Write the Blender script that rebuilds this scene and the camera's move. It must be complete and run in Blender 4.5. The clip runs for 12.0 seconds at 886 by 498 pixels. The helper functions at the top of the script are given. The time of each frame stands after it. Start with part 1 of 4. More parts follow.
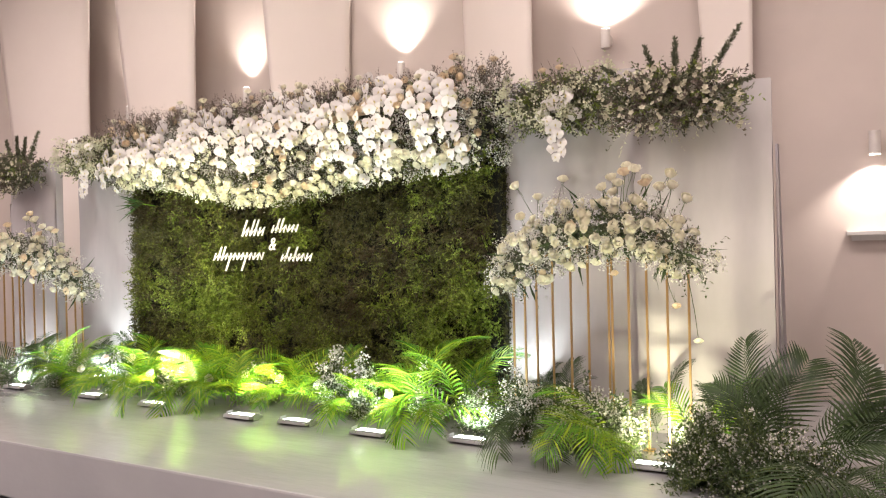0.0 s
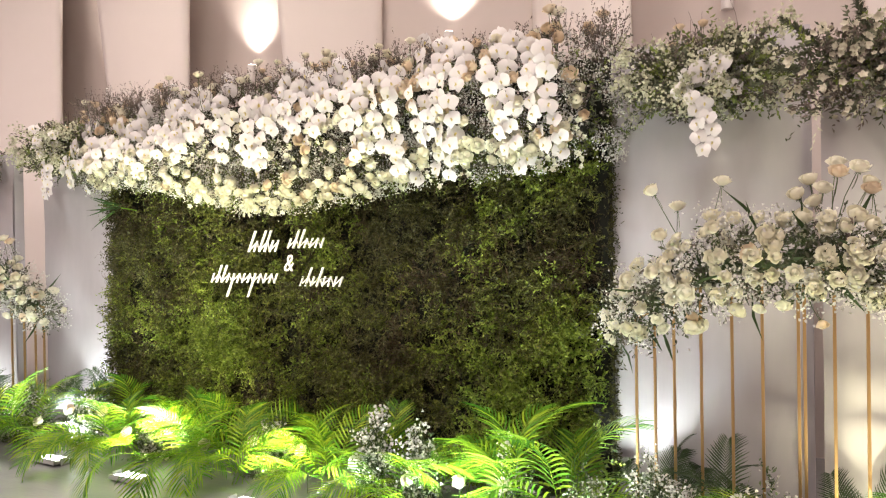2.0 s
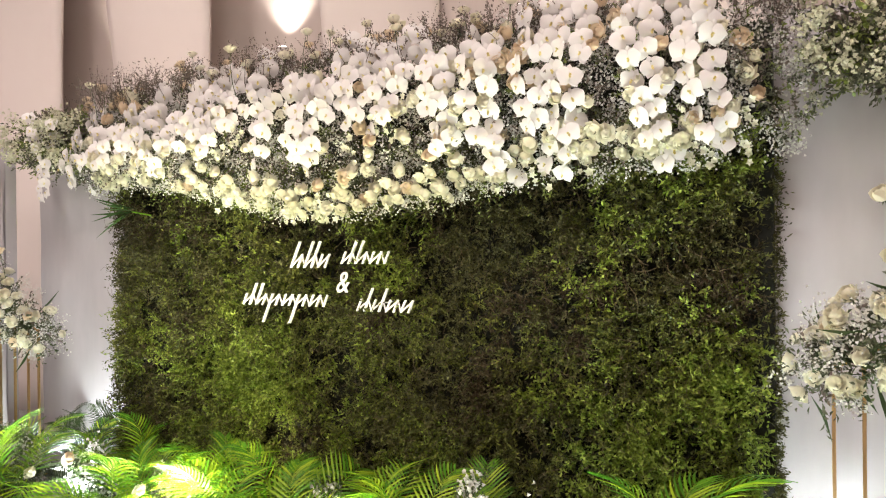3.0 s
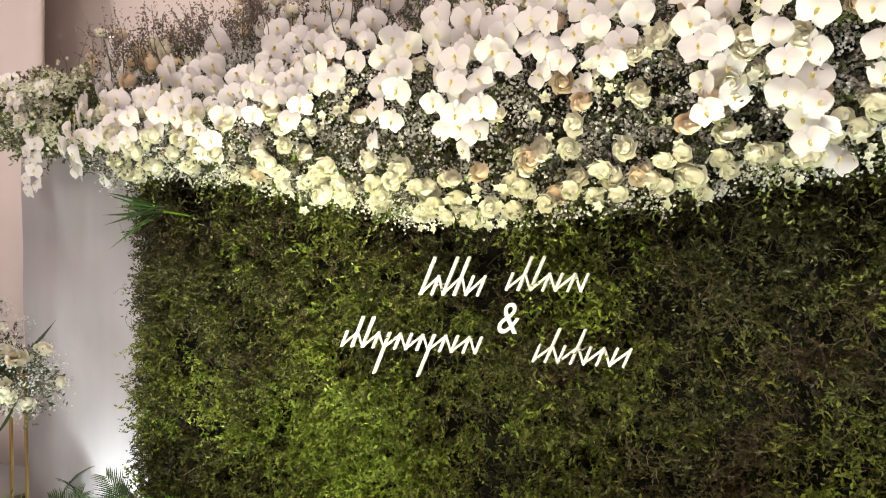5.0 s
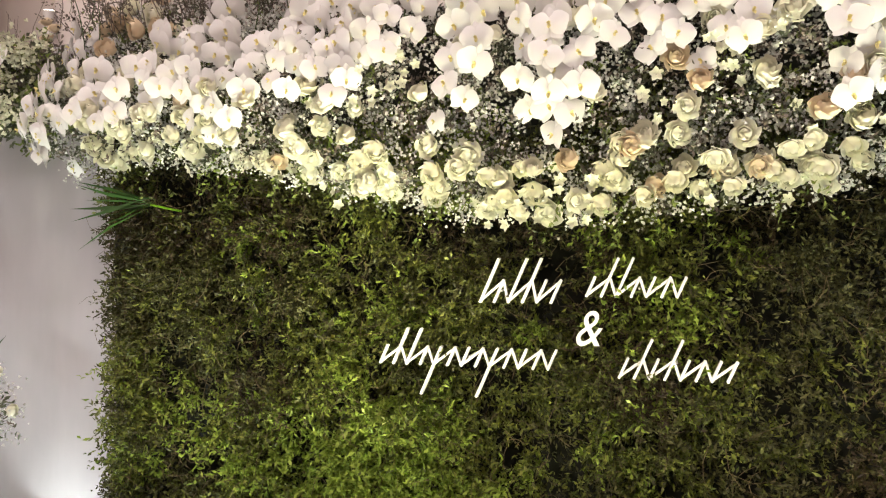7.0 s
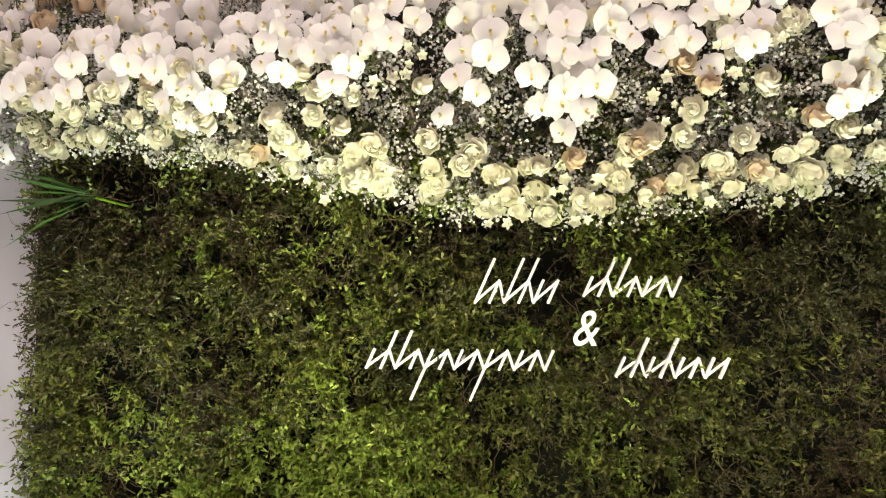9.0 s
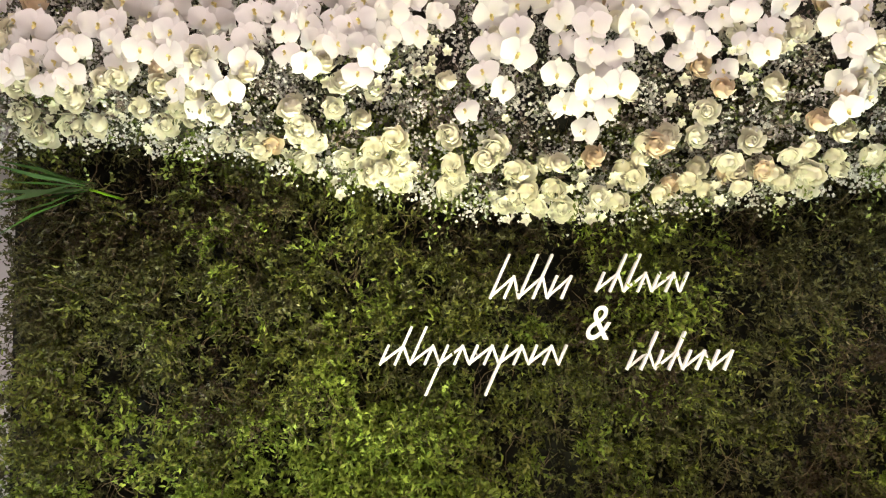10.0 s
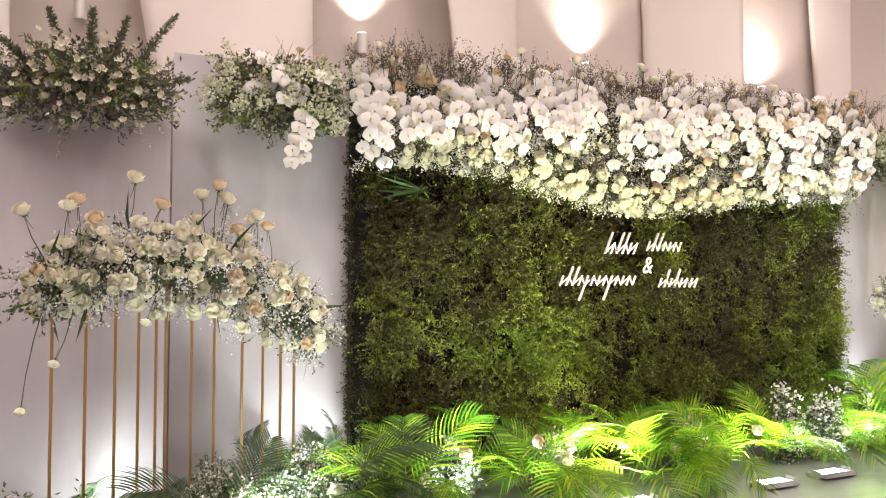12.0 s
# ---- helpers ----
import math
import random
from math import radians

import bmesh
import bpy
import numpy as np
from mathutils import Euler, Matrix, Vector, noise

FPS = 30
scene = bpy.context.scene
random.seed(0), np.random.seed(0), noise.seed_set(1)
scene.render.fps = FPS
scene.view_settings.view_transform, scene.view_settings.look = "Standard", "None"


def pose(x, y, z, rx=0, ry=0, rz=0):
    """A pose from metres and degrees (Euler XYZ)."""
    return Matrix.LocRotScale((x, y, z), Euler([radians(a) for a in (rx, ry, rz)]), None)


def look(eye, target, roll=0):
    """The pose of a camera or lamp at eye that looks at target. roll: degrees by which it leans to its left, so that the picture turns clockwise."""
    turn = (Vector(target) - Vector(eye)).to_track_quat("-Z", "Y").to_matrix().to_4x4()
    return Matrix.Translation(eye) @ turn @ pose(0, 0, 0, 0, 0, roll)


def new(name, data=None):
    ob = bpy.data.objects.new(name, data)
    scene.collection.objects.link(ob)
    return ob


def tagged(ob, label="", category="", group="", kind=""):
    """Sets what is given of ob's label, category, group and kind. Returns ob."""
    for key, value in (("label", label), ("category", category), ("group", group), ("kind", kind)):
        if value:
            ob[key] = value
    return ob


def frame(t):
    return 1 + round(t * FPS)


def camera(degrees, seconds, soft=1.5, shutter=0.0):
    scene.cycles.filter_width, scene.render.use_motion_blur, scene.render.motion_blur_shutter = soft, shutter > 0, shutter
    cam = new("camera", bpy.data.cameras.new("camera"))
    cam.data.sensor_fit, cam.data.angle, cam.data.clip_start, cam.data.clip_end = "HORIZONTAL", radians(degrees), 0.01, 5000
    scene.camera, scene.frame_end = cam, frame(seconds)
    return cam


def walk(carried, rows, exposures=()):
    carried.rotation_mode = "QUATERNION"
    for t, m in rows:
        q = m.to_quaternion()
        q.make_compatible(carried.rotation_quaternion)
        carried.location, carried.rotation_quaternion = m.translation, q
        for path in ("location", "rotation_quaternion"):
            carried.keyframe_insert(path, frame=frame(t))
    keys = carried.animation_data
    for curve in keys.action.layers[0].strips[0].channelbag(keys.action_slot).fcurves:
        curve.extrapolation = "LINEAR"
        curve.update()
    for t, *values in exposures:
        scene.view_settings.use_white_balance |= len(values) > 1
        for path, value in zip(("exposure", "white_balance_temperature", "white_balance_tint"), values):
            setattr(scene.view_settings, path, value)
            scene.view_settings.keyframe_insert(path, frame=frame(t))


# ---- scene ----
cam = camera(62.8, 12.0, soft=1.15)
PATH = [
    (0, (-0.078, -0.342, 1.183), (-1.021, 1.421, 1.173), -1.3),
    (0.5, (-0.259, -0.14, 1.208), (-1.201, 1.624, 1.197), -1.2),
    (1, (-0.49, 0.098, 1.249), (-1.429, 1.863, 1.233), -1.1),
    (1.5, (-0.786, 0.377, 1.287), (-1.721, 2.145, 1.272), -1.1),
    (2, (-1.138, 0.674, 1.327), (-2.07, 2.443, 1.313), -0.9),
    (2.5, (-1.534, 0.961, 1.362), (-2.464, 2.732, 1.353), -0.7),
    (3, (-1.943, 1.233, 1.39), (-2.874, 3.003, 1.386), -0.6),
    (3.2, (-2.095, 1.333, 1.408), (-3.029, 3.101, 1.402), -0.7),
    (5, (-3.234, 1.905, 1.471), (-4.072, 3.722, 1.457), -0.6),
    (5.5, (-3.445, 1.954, 1.466), (-4.228, 3.794, 1.459), -0.5),
    (6, (-3.604, 1.991, 1.457), (-4.328, 3.855, 1.456), -0.5),
    (6.5, (-3.726, 2.018, 1.451), (-4.384, 3.906, 1.455), -0.4),
    (7, (-3.817, 2.042, 1.45), (-4.413, 3.951, 1.456), -0.4),
    (9, (-4.226, 2.024, 1.381), (-4.44, 4.012, 1.45), -0.0),
    (9.5, (-4.345, 2.028, 1.361), (-4.446, 4.024, 1.445), 0.0),
    (10, (-4.512, 2.005, 1.361), (-4.501, 4.003, 1.437), 0.0),
    (10.5, (-4.999, 1.715, 1.366), (-4.698, 3.691, 1.418), 0.0),
    (11, (-5.563, 1.313, 1.277), (-4.895, 3.196, 1.36), -0.2),
    (11.5, (-6.275, 0.877, 1.227), (-5.502, 2.72, 1.294), 0.3),
    (12, (-7.005, 0.454, 1.195), (-6.227, 2.295, 1.251), 0.2),
]
walk(cam, [(t, look(eye, target, roll)) for t, eye, target, roll in PATH], [(0, 0.0), (2, -0.04), (4.5, -0.28), (10.4, -0.28), (11.6, -0.04), (12, 0.0)])

# ---- light ----
R = np.random.RandomState(7)
world = bpy.data.worlds.new("hall_air")
scene.world = world
world.use_nodes = True
world.node_tree.nodes["Background"].inputs[0].default_value = (1.0, 0.86, 0.8, 1)
world.node_tree.nodes["Background"].inputs[1].default_value = 0.02

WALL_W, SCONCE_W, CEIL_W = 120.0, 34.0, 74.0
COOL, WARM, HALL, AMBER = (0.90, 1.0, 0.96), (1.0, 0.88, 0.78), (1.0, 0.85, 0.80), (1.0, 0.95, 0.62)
# x, y, watts, colour, point aimed at (how far back, height), spread of each floodlight lying on the stage
FLOODS = [(-7.12, 3.94, 4.0, COOL, 0.2, 0.7, 150), (-6.45, 3.54, 16, COOL, 0.42, 0.9, 150), (-6.14, 4.14, 6, COOL, 0.25, 0.75, 140), (-5.43, 3.53, 18, COOL, 0.4, 1.3, 150), (-4.66, 3.5, 41, AMBER, 0.5, 1.6, 126),
          (-3.74, 3.47, 29, AMBER, 0.5, 1.6, 130), (-3.27, 3.49, 8, COOL, 0.4, 1.6, 150), (-2.65, 3.45, 26, COOL, 0.42, 1.6, 146), (-2.0, 3.54, 11, COOL, 0.42, 0.9, 150), (-1.97, 4.2, 4.5, COOL, 0.2, 0.8, 84),
          (-0.9, 3.46, 17, AMBER, 0.5, 0.8, 150)]
WALL_LAMPS = [(-7.35, 76), (-5.52, 92), (-3.6, 100), (-1.66, 140)]  # place along the wall, beam


def area_lamp(name, at, target, watts, colour, sx, sy, spread=180):
    data = bpy.data.lights.new(name, "AREA")
    data.shape, data.size, data.size_y, data.energy, data.color = "RECTANGLE", sx, sy, watts, colour
    data.spread = radians(spread)
    ob = new(name, data)
    ob.matrix_world = look(at, target)
    return ob


def spot_lamp(name, at, target, watts, colour, cone, blend=0.5, size=0.03):
    data = bpy.data.lights.new(name, "SPOT")
    data.energy, data.color, data.spot_size, data.spot_blend, data.shadow_soft_size = watts, colour, radians(cone), blend, size
    ob = new(name, data)
    ob.matrix_world = look(at, target)
    return ob


for fx, fy, watts, tone, back, aim, wide in FLOODS:
    area_lamp("flood_light", (fx, fy + 0.01, 0.06), (fx, fy + back, aim), watts, tone, 0.08, 0.05, wide)
for lx, beam in WALL_LAMPS:
    spot_lamp("wall_light", (lx, 5.47, 2.91), (lx, 5.53, 4.0), WALL_W, WARM, beam, 1.0, 0.03)
spot_lamp("sconce_light", (0.2, 5.49, 1.72), (0.2, 5.54, 1.0), SCONCE_W, WARM, 120, 0.6, 0.03)
# unseen ceiling lamps, added to supply the warm ambient light of the hall
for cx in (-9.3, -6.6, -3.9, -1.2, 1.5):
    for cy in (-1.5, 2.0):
        area_lamp("ceiling_fill", (cx, cy, 4.93), (cx, cy, 0), CEIL_W, HALL, 1.0, 1.0)


# ---- materials ----
def node_mat(name):
    m = bpy.data.materials.new(name)
    m.use_nodes = True
    nt = m.node_tree
    return m, nt, nt.nodes["Principled BSDF"]


def ramp(nt, fac, stops):
    r = nt.nodes.new("ShaderNodeValToRGB")
    el = r.color_ramp.elements
    el[0].position, el[0].color = stops[0][0], (*stops[0][1], 1)
    el[1].position, el[1].color = stops[-1][0], (*stops[-1][1], 1)
    for p, c in stops[1:-1]:
        e = el.new(p)
        e.color = (*c, 1)
    nt.links.new(fac, r.inputs[0])
    return r.outputs[0]


def noise_fac(nt, scale, detail=6.0, coords="Object", stretch=(1, 1, 1), rough=0.6):
    tc = nt.nodes.new("ShaderNodeTexCoord")
    mp = nt.nodes.new("ShaderNodeMapping")
    mp.inputs["Scale"].default_value = stretch
    n = nt.nodes.new("ShaderNodeTexNoise")
    n.inputs["Scale"].default_value, n.inputs["Detail"].default_value, n.inputs["Roughness"].default_value = scale, detail, rough
    nt.links.new(tc.outputs[coords], mp.inputs[0])
    nt.links.new(mp.outputs[0], n.inputs["Vector"])
    return n.outputs["Fac"]


def bump(nt, p, fac, strength, dist=0.01, chain=None):
    b = nt.nodes.new("ShaderNodeBump")
    b.inputs["Strength"].default_value, b.inputs["Distance"].default_value = strength, dist
    nt.links.new(fac, b.inputs["Height"])
    if chain is not None:
        nt.links.new(chain, b.inputs["Normal"])
    nt.links.new(b.outputs[0], p.inputs["Normal"])
    return b.outputs[0]


def surface(name, dark, light, scale, rough=0.6, fine=0.1, coarse=0.0, metal=0.0, stretch=(1, 1, 1), coat=0.0):
    m, nt, p = node_mat(name)
    big = noise_fac(nt, scale, 5, stretch=stretch)
    small = noise_fac(nt, scale * 14, 8, stretch=stretch)
    nt.links.new(ramp(nt, big, [(0.3, dark), (0.7, light)]), p.inputs["Base Color"])
    mr = nt.nodes.new("ShaderNodeMapRange")
    mr.inputs[3].default_value, mr.inputs[4].default_value = max(0.05, rough - 0.1), min(1.0, rough + 0.12)
    nt.links.new(small, mr.inputs[0])
    nt.links.new(mr.outputs[0], p.inputs["Roughness"])
    p.inputs["Metallic"].default_value = metal
    p.inputs["Coat Weight"].default_value = coat
    ch = bump(nt, p, small, fine, 0.003) if fine else None
    if coarse:
        bump(nt, p, big, coarse, 0.03, ch)
    return m


def leafy(name, stops, rough=0.5, through_it=0.3, patch=2.2, mixin=0.5):
    """Thin leaves: each island its own tone, with broad patches, and some light passing through."""
    m, nt, p = node_mat(name)
    geo = nt.nodes.new("ShaderNodeNewGeometry")
    oi = nt.nodes.new("ShaderNodeObjectInfo")
    big = noise_fac(nt, patch, 4, rough=0.55)
    a = nt.nodes.new("ShaderNodeMath"); a.operation = "MULTIPLY"; a.inputs[1].default_value = 1 - mixin
    nt.links.new(geo.outputs["Random Per Island"], a.inputs[0])
    b = nt.nodes.new("ShaderNodeMath"); b.operation = "MULTIPLY_ADD"; b.inputs[1].default_value = mixin
    nt.links.new(big, b.inputs[0]); nt.links.new(a.outputs[0], b.inputs[2])
    c = nt.nodes.new("ShaderNodeMath"); c.operation = "MULTIPLY_ADD"; c.inputs[1].default_value = 0.16
    nt.links.new(oi.outputs["Random"], c.inputs[0]); nt.links.new(b.outputs[0], c.inputs[2])
    col = ramp(nt, c.outputs[0], stops)
    nt.links.new(col, p.inputs["Base Color"])
    p.inputs["Roughness"].default_value = rough
    p.inputs["Specular IOR Level"].default_value = 0.35
    tr = nt.nodes.new("ShaderNodeBsdfTranslucent")
    nt.links.new(col, tr.inputs[0])
    mix = nt.nodes.new("ShaderNodeMixShader")
    mix.inputs[0].default_value = through_it
    nt.links.new(p.outputs[0], mix.inputs[1]); nt.links.new(tr.outputs[0], mix.inputs[2])
    nt.links.new(mix.outputs[0], nt.nodes["Material Output"].inputs[0])
    return m


def glow(name, colour, strength):
    m, nt, p = node_mat(name)
    p.inputs["Emission Color"].default_value = (*colour, 1)
    p.inputs["Emission Strength"].default_value = strength
    p.inputs["Base Color"].default_value = (*colour, 1)
    return m


M_WALL = surface("painted_plaster", (0.56, 0.49, 0.455), (0.62, 0.54, 0.5), 1.2, 0.75, 0.05)
M_FIN = surface("white_wall_panel", (0.72, 0.65, 0.61), (0.76, 0.69, 0.65), 0.8, 0.6, 0.03)
M_STAGE = surface("stage_sheet", (0.32, 0.33, 0.34), (0.40, 0.405, 0.41), 0.9, 0.2, 0.0, 0.05, stretch=(0.8, 1.6, 1), coat=0.6)
def crinkled(m):
    """Long shallow wrinkles of a stretched plastic sheet, laid over the fine relief."""
    nt = m.node_tree
    p = nt.nodes["Principled BSDF"]
    p.inputs["Coat Roughness"].default_value = 0.12
    old = p.inputs["Normal"].links[0].from_socket
    ch = bump(nt, p, noise_fac(nt, 7.0, 3, stretch=(0.5, 2.2, 1), rough=0.5), 0.55, 0.006, old)
    bump(nt, p, noise_fac(nt, 26.0, 2, stretch=(1, 1.6, 1), rough=0.45), 0.3, 0.0025, ch)


crinkled(M_STAGE)
M_CARPET = surface("hall_carpet", (0.30, 0.27, 0.295), (0.37, 0.335, 0.36), 2.5, 0.95, 0.5)
M_CEIL = surface("ceiling_paint", (0.7, 0.66, 0.63), (0.76, 0.72, 0.69), 0.7, 0.85, 0.03)
M_PANEL = surface("grey_velour", (0.36, 0.335, 0.35), (0.51, 0.475, 0.49), 1.5, 0.85, 0.12, stretch=(1, 1, 0.35))
M_DRAPE = surface("satin_drape", (0.56, 0.52, 0.56), (0.66, 0.61, 0.64), 2.0, 0.45, 0.06)
M_GOLD = surface("brushed_gold", (0.42, 0.27, 0.12), (0.55, 0.36, 0.16), 6, 0.32, 0.08, metal=0.85, stretch=(1, 1, 0.1))
M_WHITE = surface("white_acrylic", (0.76, 0.74, 0.72), (0.84, 0.82, 0.8), 5, 0.35, 0.02)
M_BLACK = surface("dark_frame", (0.02, 0.02, 0.02), (0.04, 0.04, 0.04), 5, 0.5, 0.05)
M_LAMPBODY = surface("lamp_metal", (0.62, 0.58, 0.56), (0.7, 0.66, 0.63), 8, 0.45, 0.03, metal=0.1)
M_FLOODBODY = surface("flood_housing", (0.3, 0.3, 0.31), (0.42, 0.42, 0.43), 9, 0.5, 0.1)
M_FLOODGLASS = glow("flood_glass", (0.95, 1.0, 0.95), 5.0)
M_LAMPGLOW = glow("lamp_lens", (1.0, 0.9, 0.8), 8.0)
M_CEILGLOW = glow("ceiling_fill_lens", (1.0, 0.85, 0.78), 3.0)
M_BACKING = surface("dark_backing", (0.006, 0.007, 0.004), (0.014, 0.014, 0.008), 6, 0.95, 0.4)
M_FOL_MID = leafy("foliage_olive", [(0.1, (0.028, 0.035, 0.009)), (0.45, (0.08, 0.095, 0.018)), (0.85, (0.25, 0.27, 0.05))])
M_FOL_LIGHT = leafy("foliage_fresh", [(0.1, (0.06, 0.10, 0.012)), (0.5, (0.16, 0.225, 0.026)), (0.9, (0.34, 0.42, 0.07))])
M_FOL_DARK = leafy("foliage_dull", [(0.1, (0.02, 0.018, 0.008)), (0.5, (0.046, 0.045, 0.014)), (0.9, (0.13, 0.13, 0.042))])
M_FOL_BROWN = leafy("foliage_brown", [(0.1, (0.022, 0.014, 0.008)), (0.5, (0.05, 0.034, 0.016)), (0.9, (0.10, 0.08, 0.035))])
M_STEM = leafy("dry_stem", [(0.1, (0.05, 0.035, 0.018)), (0.9, (0.15, 0.11, 0.05))], 0.7, 0.0)
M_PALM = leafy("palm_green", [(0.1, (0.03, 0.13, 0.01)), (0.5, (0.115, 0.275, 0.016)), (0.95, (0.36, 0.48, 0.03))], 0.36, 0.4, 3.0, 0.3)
# dark long leaves; also palms outside the floodlight, shade put into the green
M_PALM_DARK_UNLIT = leafy("palm_dark_unlit", [(0.1, (0.022, 0.04, 0.016)), (0.9, (0.055, 0.09, 0.03))], 0.38, 0.25, 3.0, 0.3)
M_PINNED = leafy("pinned_palm", [(0.1, (0.022, 0.06, 0.012)), (0.9, (0.05, 0.12, 0.02))], 0.4, 0.3, 3.0, 0.3)
M_LEAF = leafy("leaf_green", [(0.1, (0.03, 0.05, 0.02)), (0.5, (0.06, 0.09, 0.035)), (0.9, (0.12, 0.16, 0.06))], 0.45, 0.25)
M_LIME = leafy("lime_leaf", [(0.1, (0.10, 0.15, 0.03)), (0.9, (0.28, 0.34, 0.09))], 0.45, 0.3)
M_SAGE = leafy("sage_leaf", [(0.1, (0.05, 0.058, 0.034)), (0.5, (0.10, 0.11, 0.066)), (0.9, (0.19, 0.195, 0.125))], 0.6, 0.25)
M_TWIG = leafy("mauve_twig", [(0.1, (0.07, 0.06, 0.045)), (0.9, (0.22, 0.18, 0.15))], 0.7, 0.15)
M_ORCHID = leafy("orchid_petal", [(0.1, (0.78, 0.755, 0.735)), (0.9, (0.86, 0.845, 0.83))], 0.5, 0.3, 20, 0.3)
M_LIP = leafy("orchid_lip", [(0.1, (0.66, 0.5, 0.1)), (0.9, (0.82, 0.76, 0.42))], 0.45, 0.2, 20, 0.3)
M_ROSE = leafy("cream_rose", [(0.1, (0.77, 0.73, 0.56)), (0.5, (0.84, 0.815, 0.67)), (0.95, (0.88, 0.87, 0.77))], 0.55, 0.3, 15, 0.2)
M_PEACH = leafy("peach_rose", [(0.1, (0.74, 0.6, 0.42)), (0.95, (0.8, 0.7, 0.54))], 0.55, 0.3, 15, 0.2)
M_GYP = leafy("white_blossom", [(0.1, (0.6, 0.58, 0.52)), (0.9, (0.82, 0.81, 0.78))], 0.6, 0.3)
M_CREAMFILL = leafy("pale_blossom", [(0.1, (0.5, 0.5, 0.33)), (0.9, (0.78, 0.78, 0.62))], 0.6, 0.3)
M_DUSTY = leafy("dusty_blossom", [(0.1, (0.45, 0.42, 0.31)), (0.9, (0.68, 0.65, 0.52))], 0.6, 0.3)
M_CABLE = surface("grey_cable", (0.2, 0.2, 0.2), (0.3, 0.3, 0.3), 9, 0.5, 0.0)
M_PLUG = surface("white_plastic", (0.72, 0.7, 0.68), (0.78, 0.76, 0.74), 9, 0.35, 0.0)


# ---- building helpers ----
def to_mesh(name, bm):
    me = bpy.data.meshes.new(name)
    bm.to_mesh(me)
    bm.free()
    return me


def part(name, bm, material, parent=None, label="", smooth=False):
    """One mesh object, from a bmesh or from mesh data, under a thing or a part."""
    me = bm if isinstance(bm, bpy.types.Mesh) else to_mesh(name, bm)
    if material is not None and not me.materials:
        me.materials.append(material)
    if smooth:
        me.shade_smooth()
    ob = new(name, me)
    if parent is not None:
        ob.parent = parent
    if label:
        ob["label"] = label
    return ob


def thing(name, at, label, category, group="", kind="", rz=0):
    ob = new(name)
    ob.empty_display_size = 0.1
    ob.matrix_world = pose(*at, 0, 0, rz)
    return tagged(ob, label, category, group, kind)


def box(bm, x0, x1, y0, y1, z0, z1, bevel=0.0):
    g = bmesh.ops.create_cube(bm, size=1.0, matrix=Matrix.Translation(((x0 + x1) / 2, (y0 + y1) / 2, (z0 + z1) / 2)) @ Matrix.Diagonal((x1 - x0, y1 - y0, z1 - z0, 1)))
    if bevel:
        edges = list({e for v in g["verts"] for e in v.link_edges})
        bmesh.ops.bevel(bm, geom=edges, offset=bevel, segments=2, affect="EDGES", profile=0.6)
    return bm


def a_box(*args):
    return box(bmesh.new(), *args)


def rod(bm, a, b, r0, r1=None, n=8):
    a, b = Vector(a), Vector(b)
    d = b - a
    m = Matrix.Translation((a + b) / 2) @ d.to_track_quat("Z", "Y").to_matrix().to_4x4()
    bmesh.ops.create_cone(bm, cap_ends=True, segments=n, radius1=r0, radius2=r0 if r1 is None else r1, depth=d.length, matrix=m)
    return bm


def np_mesh(name, verts, faces, material, smooth=False):
    """Mesh data from an array of points and an array of faces with equally many corners."""
    verts, faces = np.asarray(verts, float).reshape(-1, 3), np.asarray(faces, int)
    k = faces.shape[1]
    me = bpy.data.meshes.new(name)
    me.vertices.add(len(verts)); me.vertices.foreach_set("co", verts.ravel())
    me.loops.add(faces.size); me.loops.foreach_set("vertex_index", faces.ravel().astype(np.int32))
    me.polygons.add(len(faces)); me.polygons.foreach_set("loop_start", np.arange(0, faces.size, k, dtype=np.int32))
    me.update(calc_edges=True)
    me.validate()
    me.materials.append(material)
    if smooth:
        me.shade_smooth()
    return me


def unit(v):
    return v / np.maximum(np.linalg.norm(v, axis=-1, keepdims=True), 1e-9)


def blades(base, way, length, width, bend=0.25, rng=R):
    """Leaf blades, each of two faces folded along its length: arrays of points and triangles-as-quads."""
    n = len(base)
    way = unit(way)
    side = unit(np.cross(way, rng.normal(size=(n, 3))))
    up = np.cross(side, way)
    length, width = np.broadcast_to(length, n)[:, None], np.broadcast_to(width, n)[:, None]
    mid = base + way * length * 0.5 + up * length * bend * 0.5
    tip = base + way * length + up * length * bend * rng.uniform(-0.6, 0.6, (n, 1))
    v = np.stack([base, mid + side * width / 2, tip, mid - side * width / 2], 1).reshape(-1, 3)
    f = np.arange(4 * n).reshape(n, 4)
    return v, f


def sprigs(base, way, length, leaves, leaf_len, leaf_w, spread=0.8, droop=0.3, rng=R):
    """Small leaves set round a bending stem at each base."""
    n = len(base)
    way = unit(way)
    k = np.linspace(0.15, 1.0, leaves)
    length = np.broadcast_to(length, n)
    bendv = rng.normal(size=(n, 3)) * 0.5 + np.array([0, 0, -droop])
    p = base[:, None] + way[:, None] * (k * 1.0)[None, :, None] * length[:, None, None] + bendv[:, None] * (k ** 2)[None, :, None] * length[:, None, None] * 0.6
    d = way[:, None] * 0.6 + rng.normal(size=(n, leaves, 3)) * spread
    ll = leaf_len * rng.uniform(0.6, 1.3, n * leaves)
    return blades(p.reshape(-1, 3), d.reshape(-1, 3), ll, leaf_w * rng.uniform(0.7, 1.3, n * leaves), 0.3, rng)


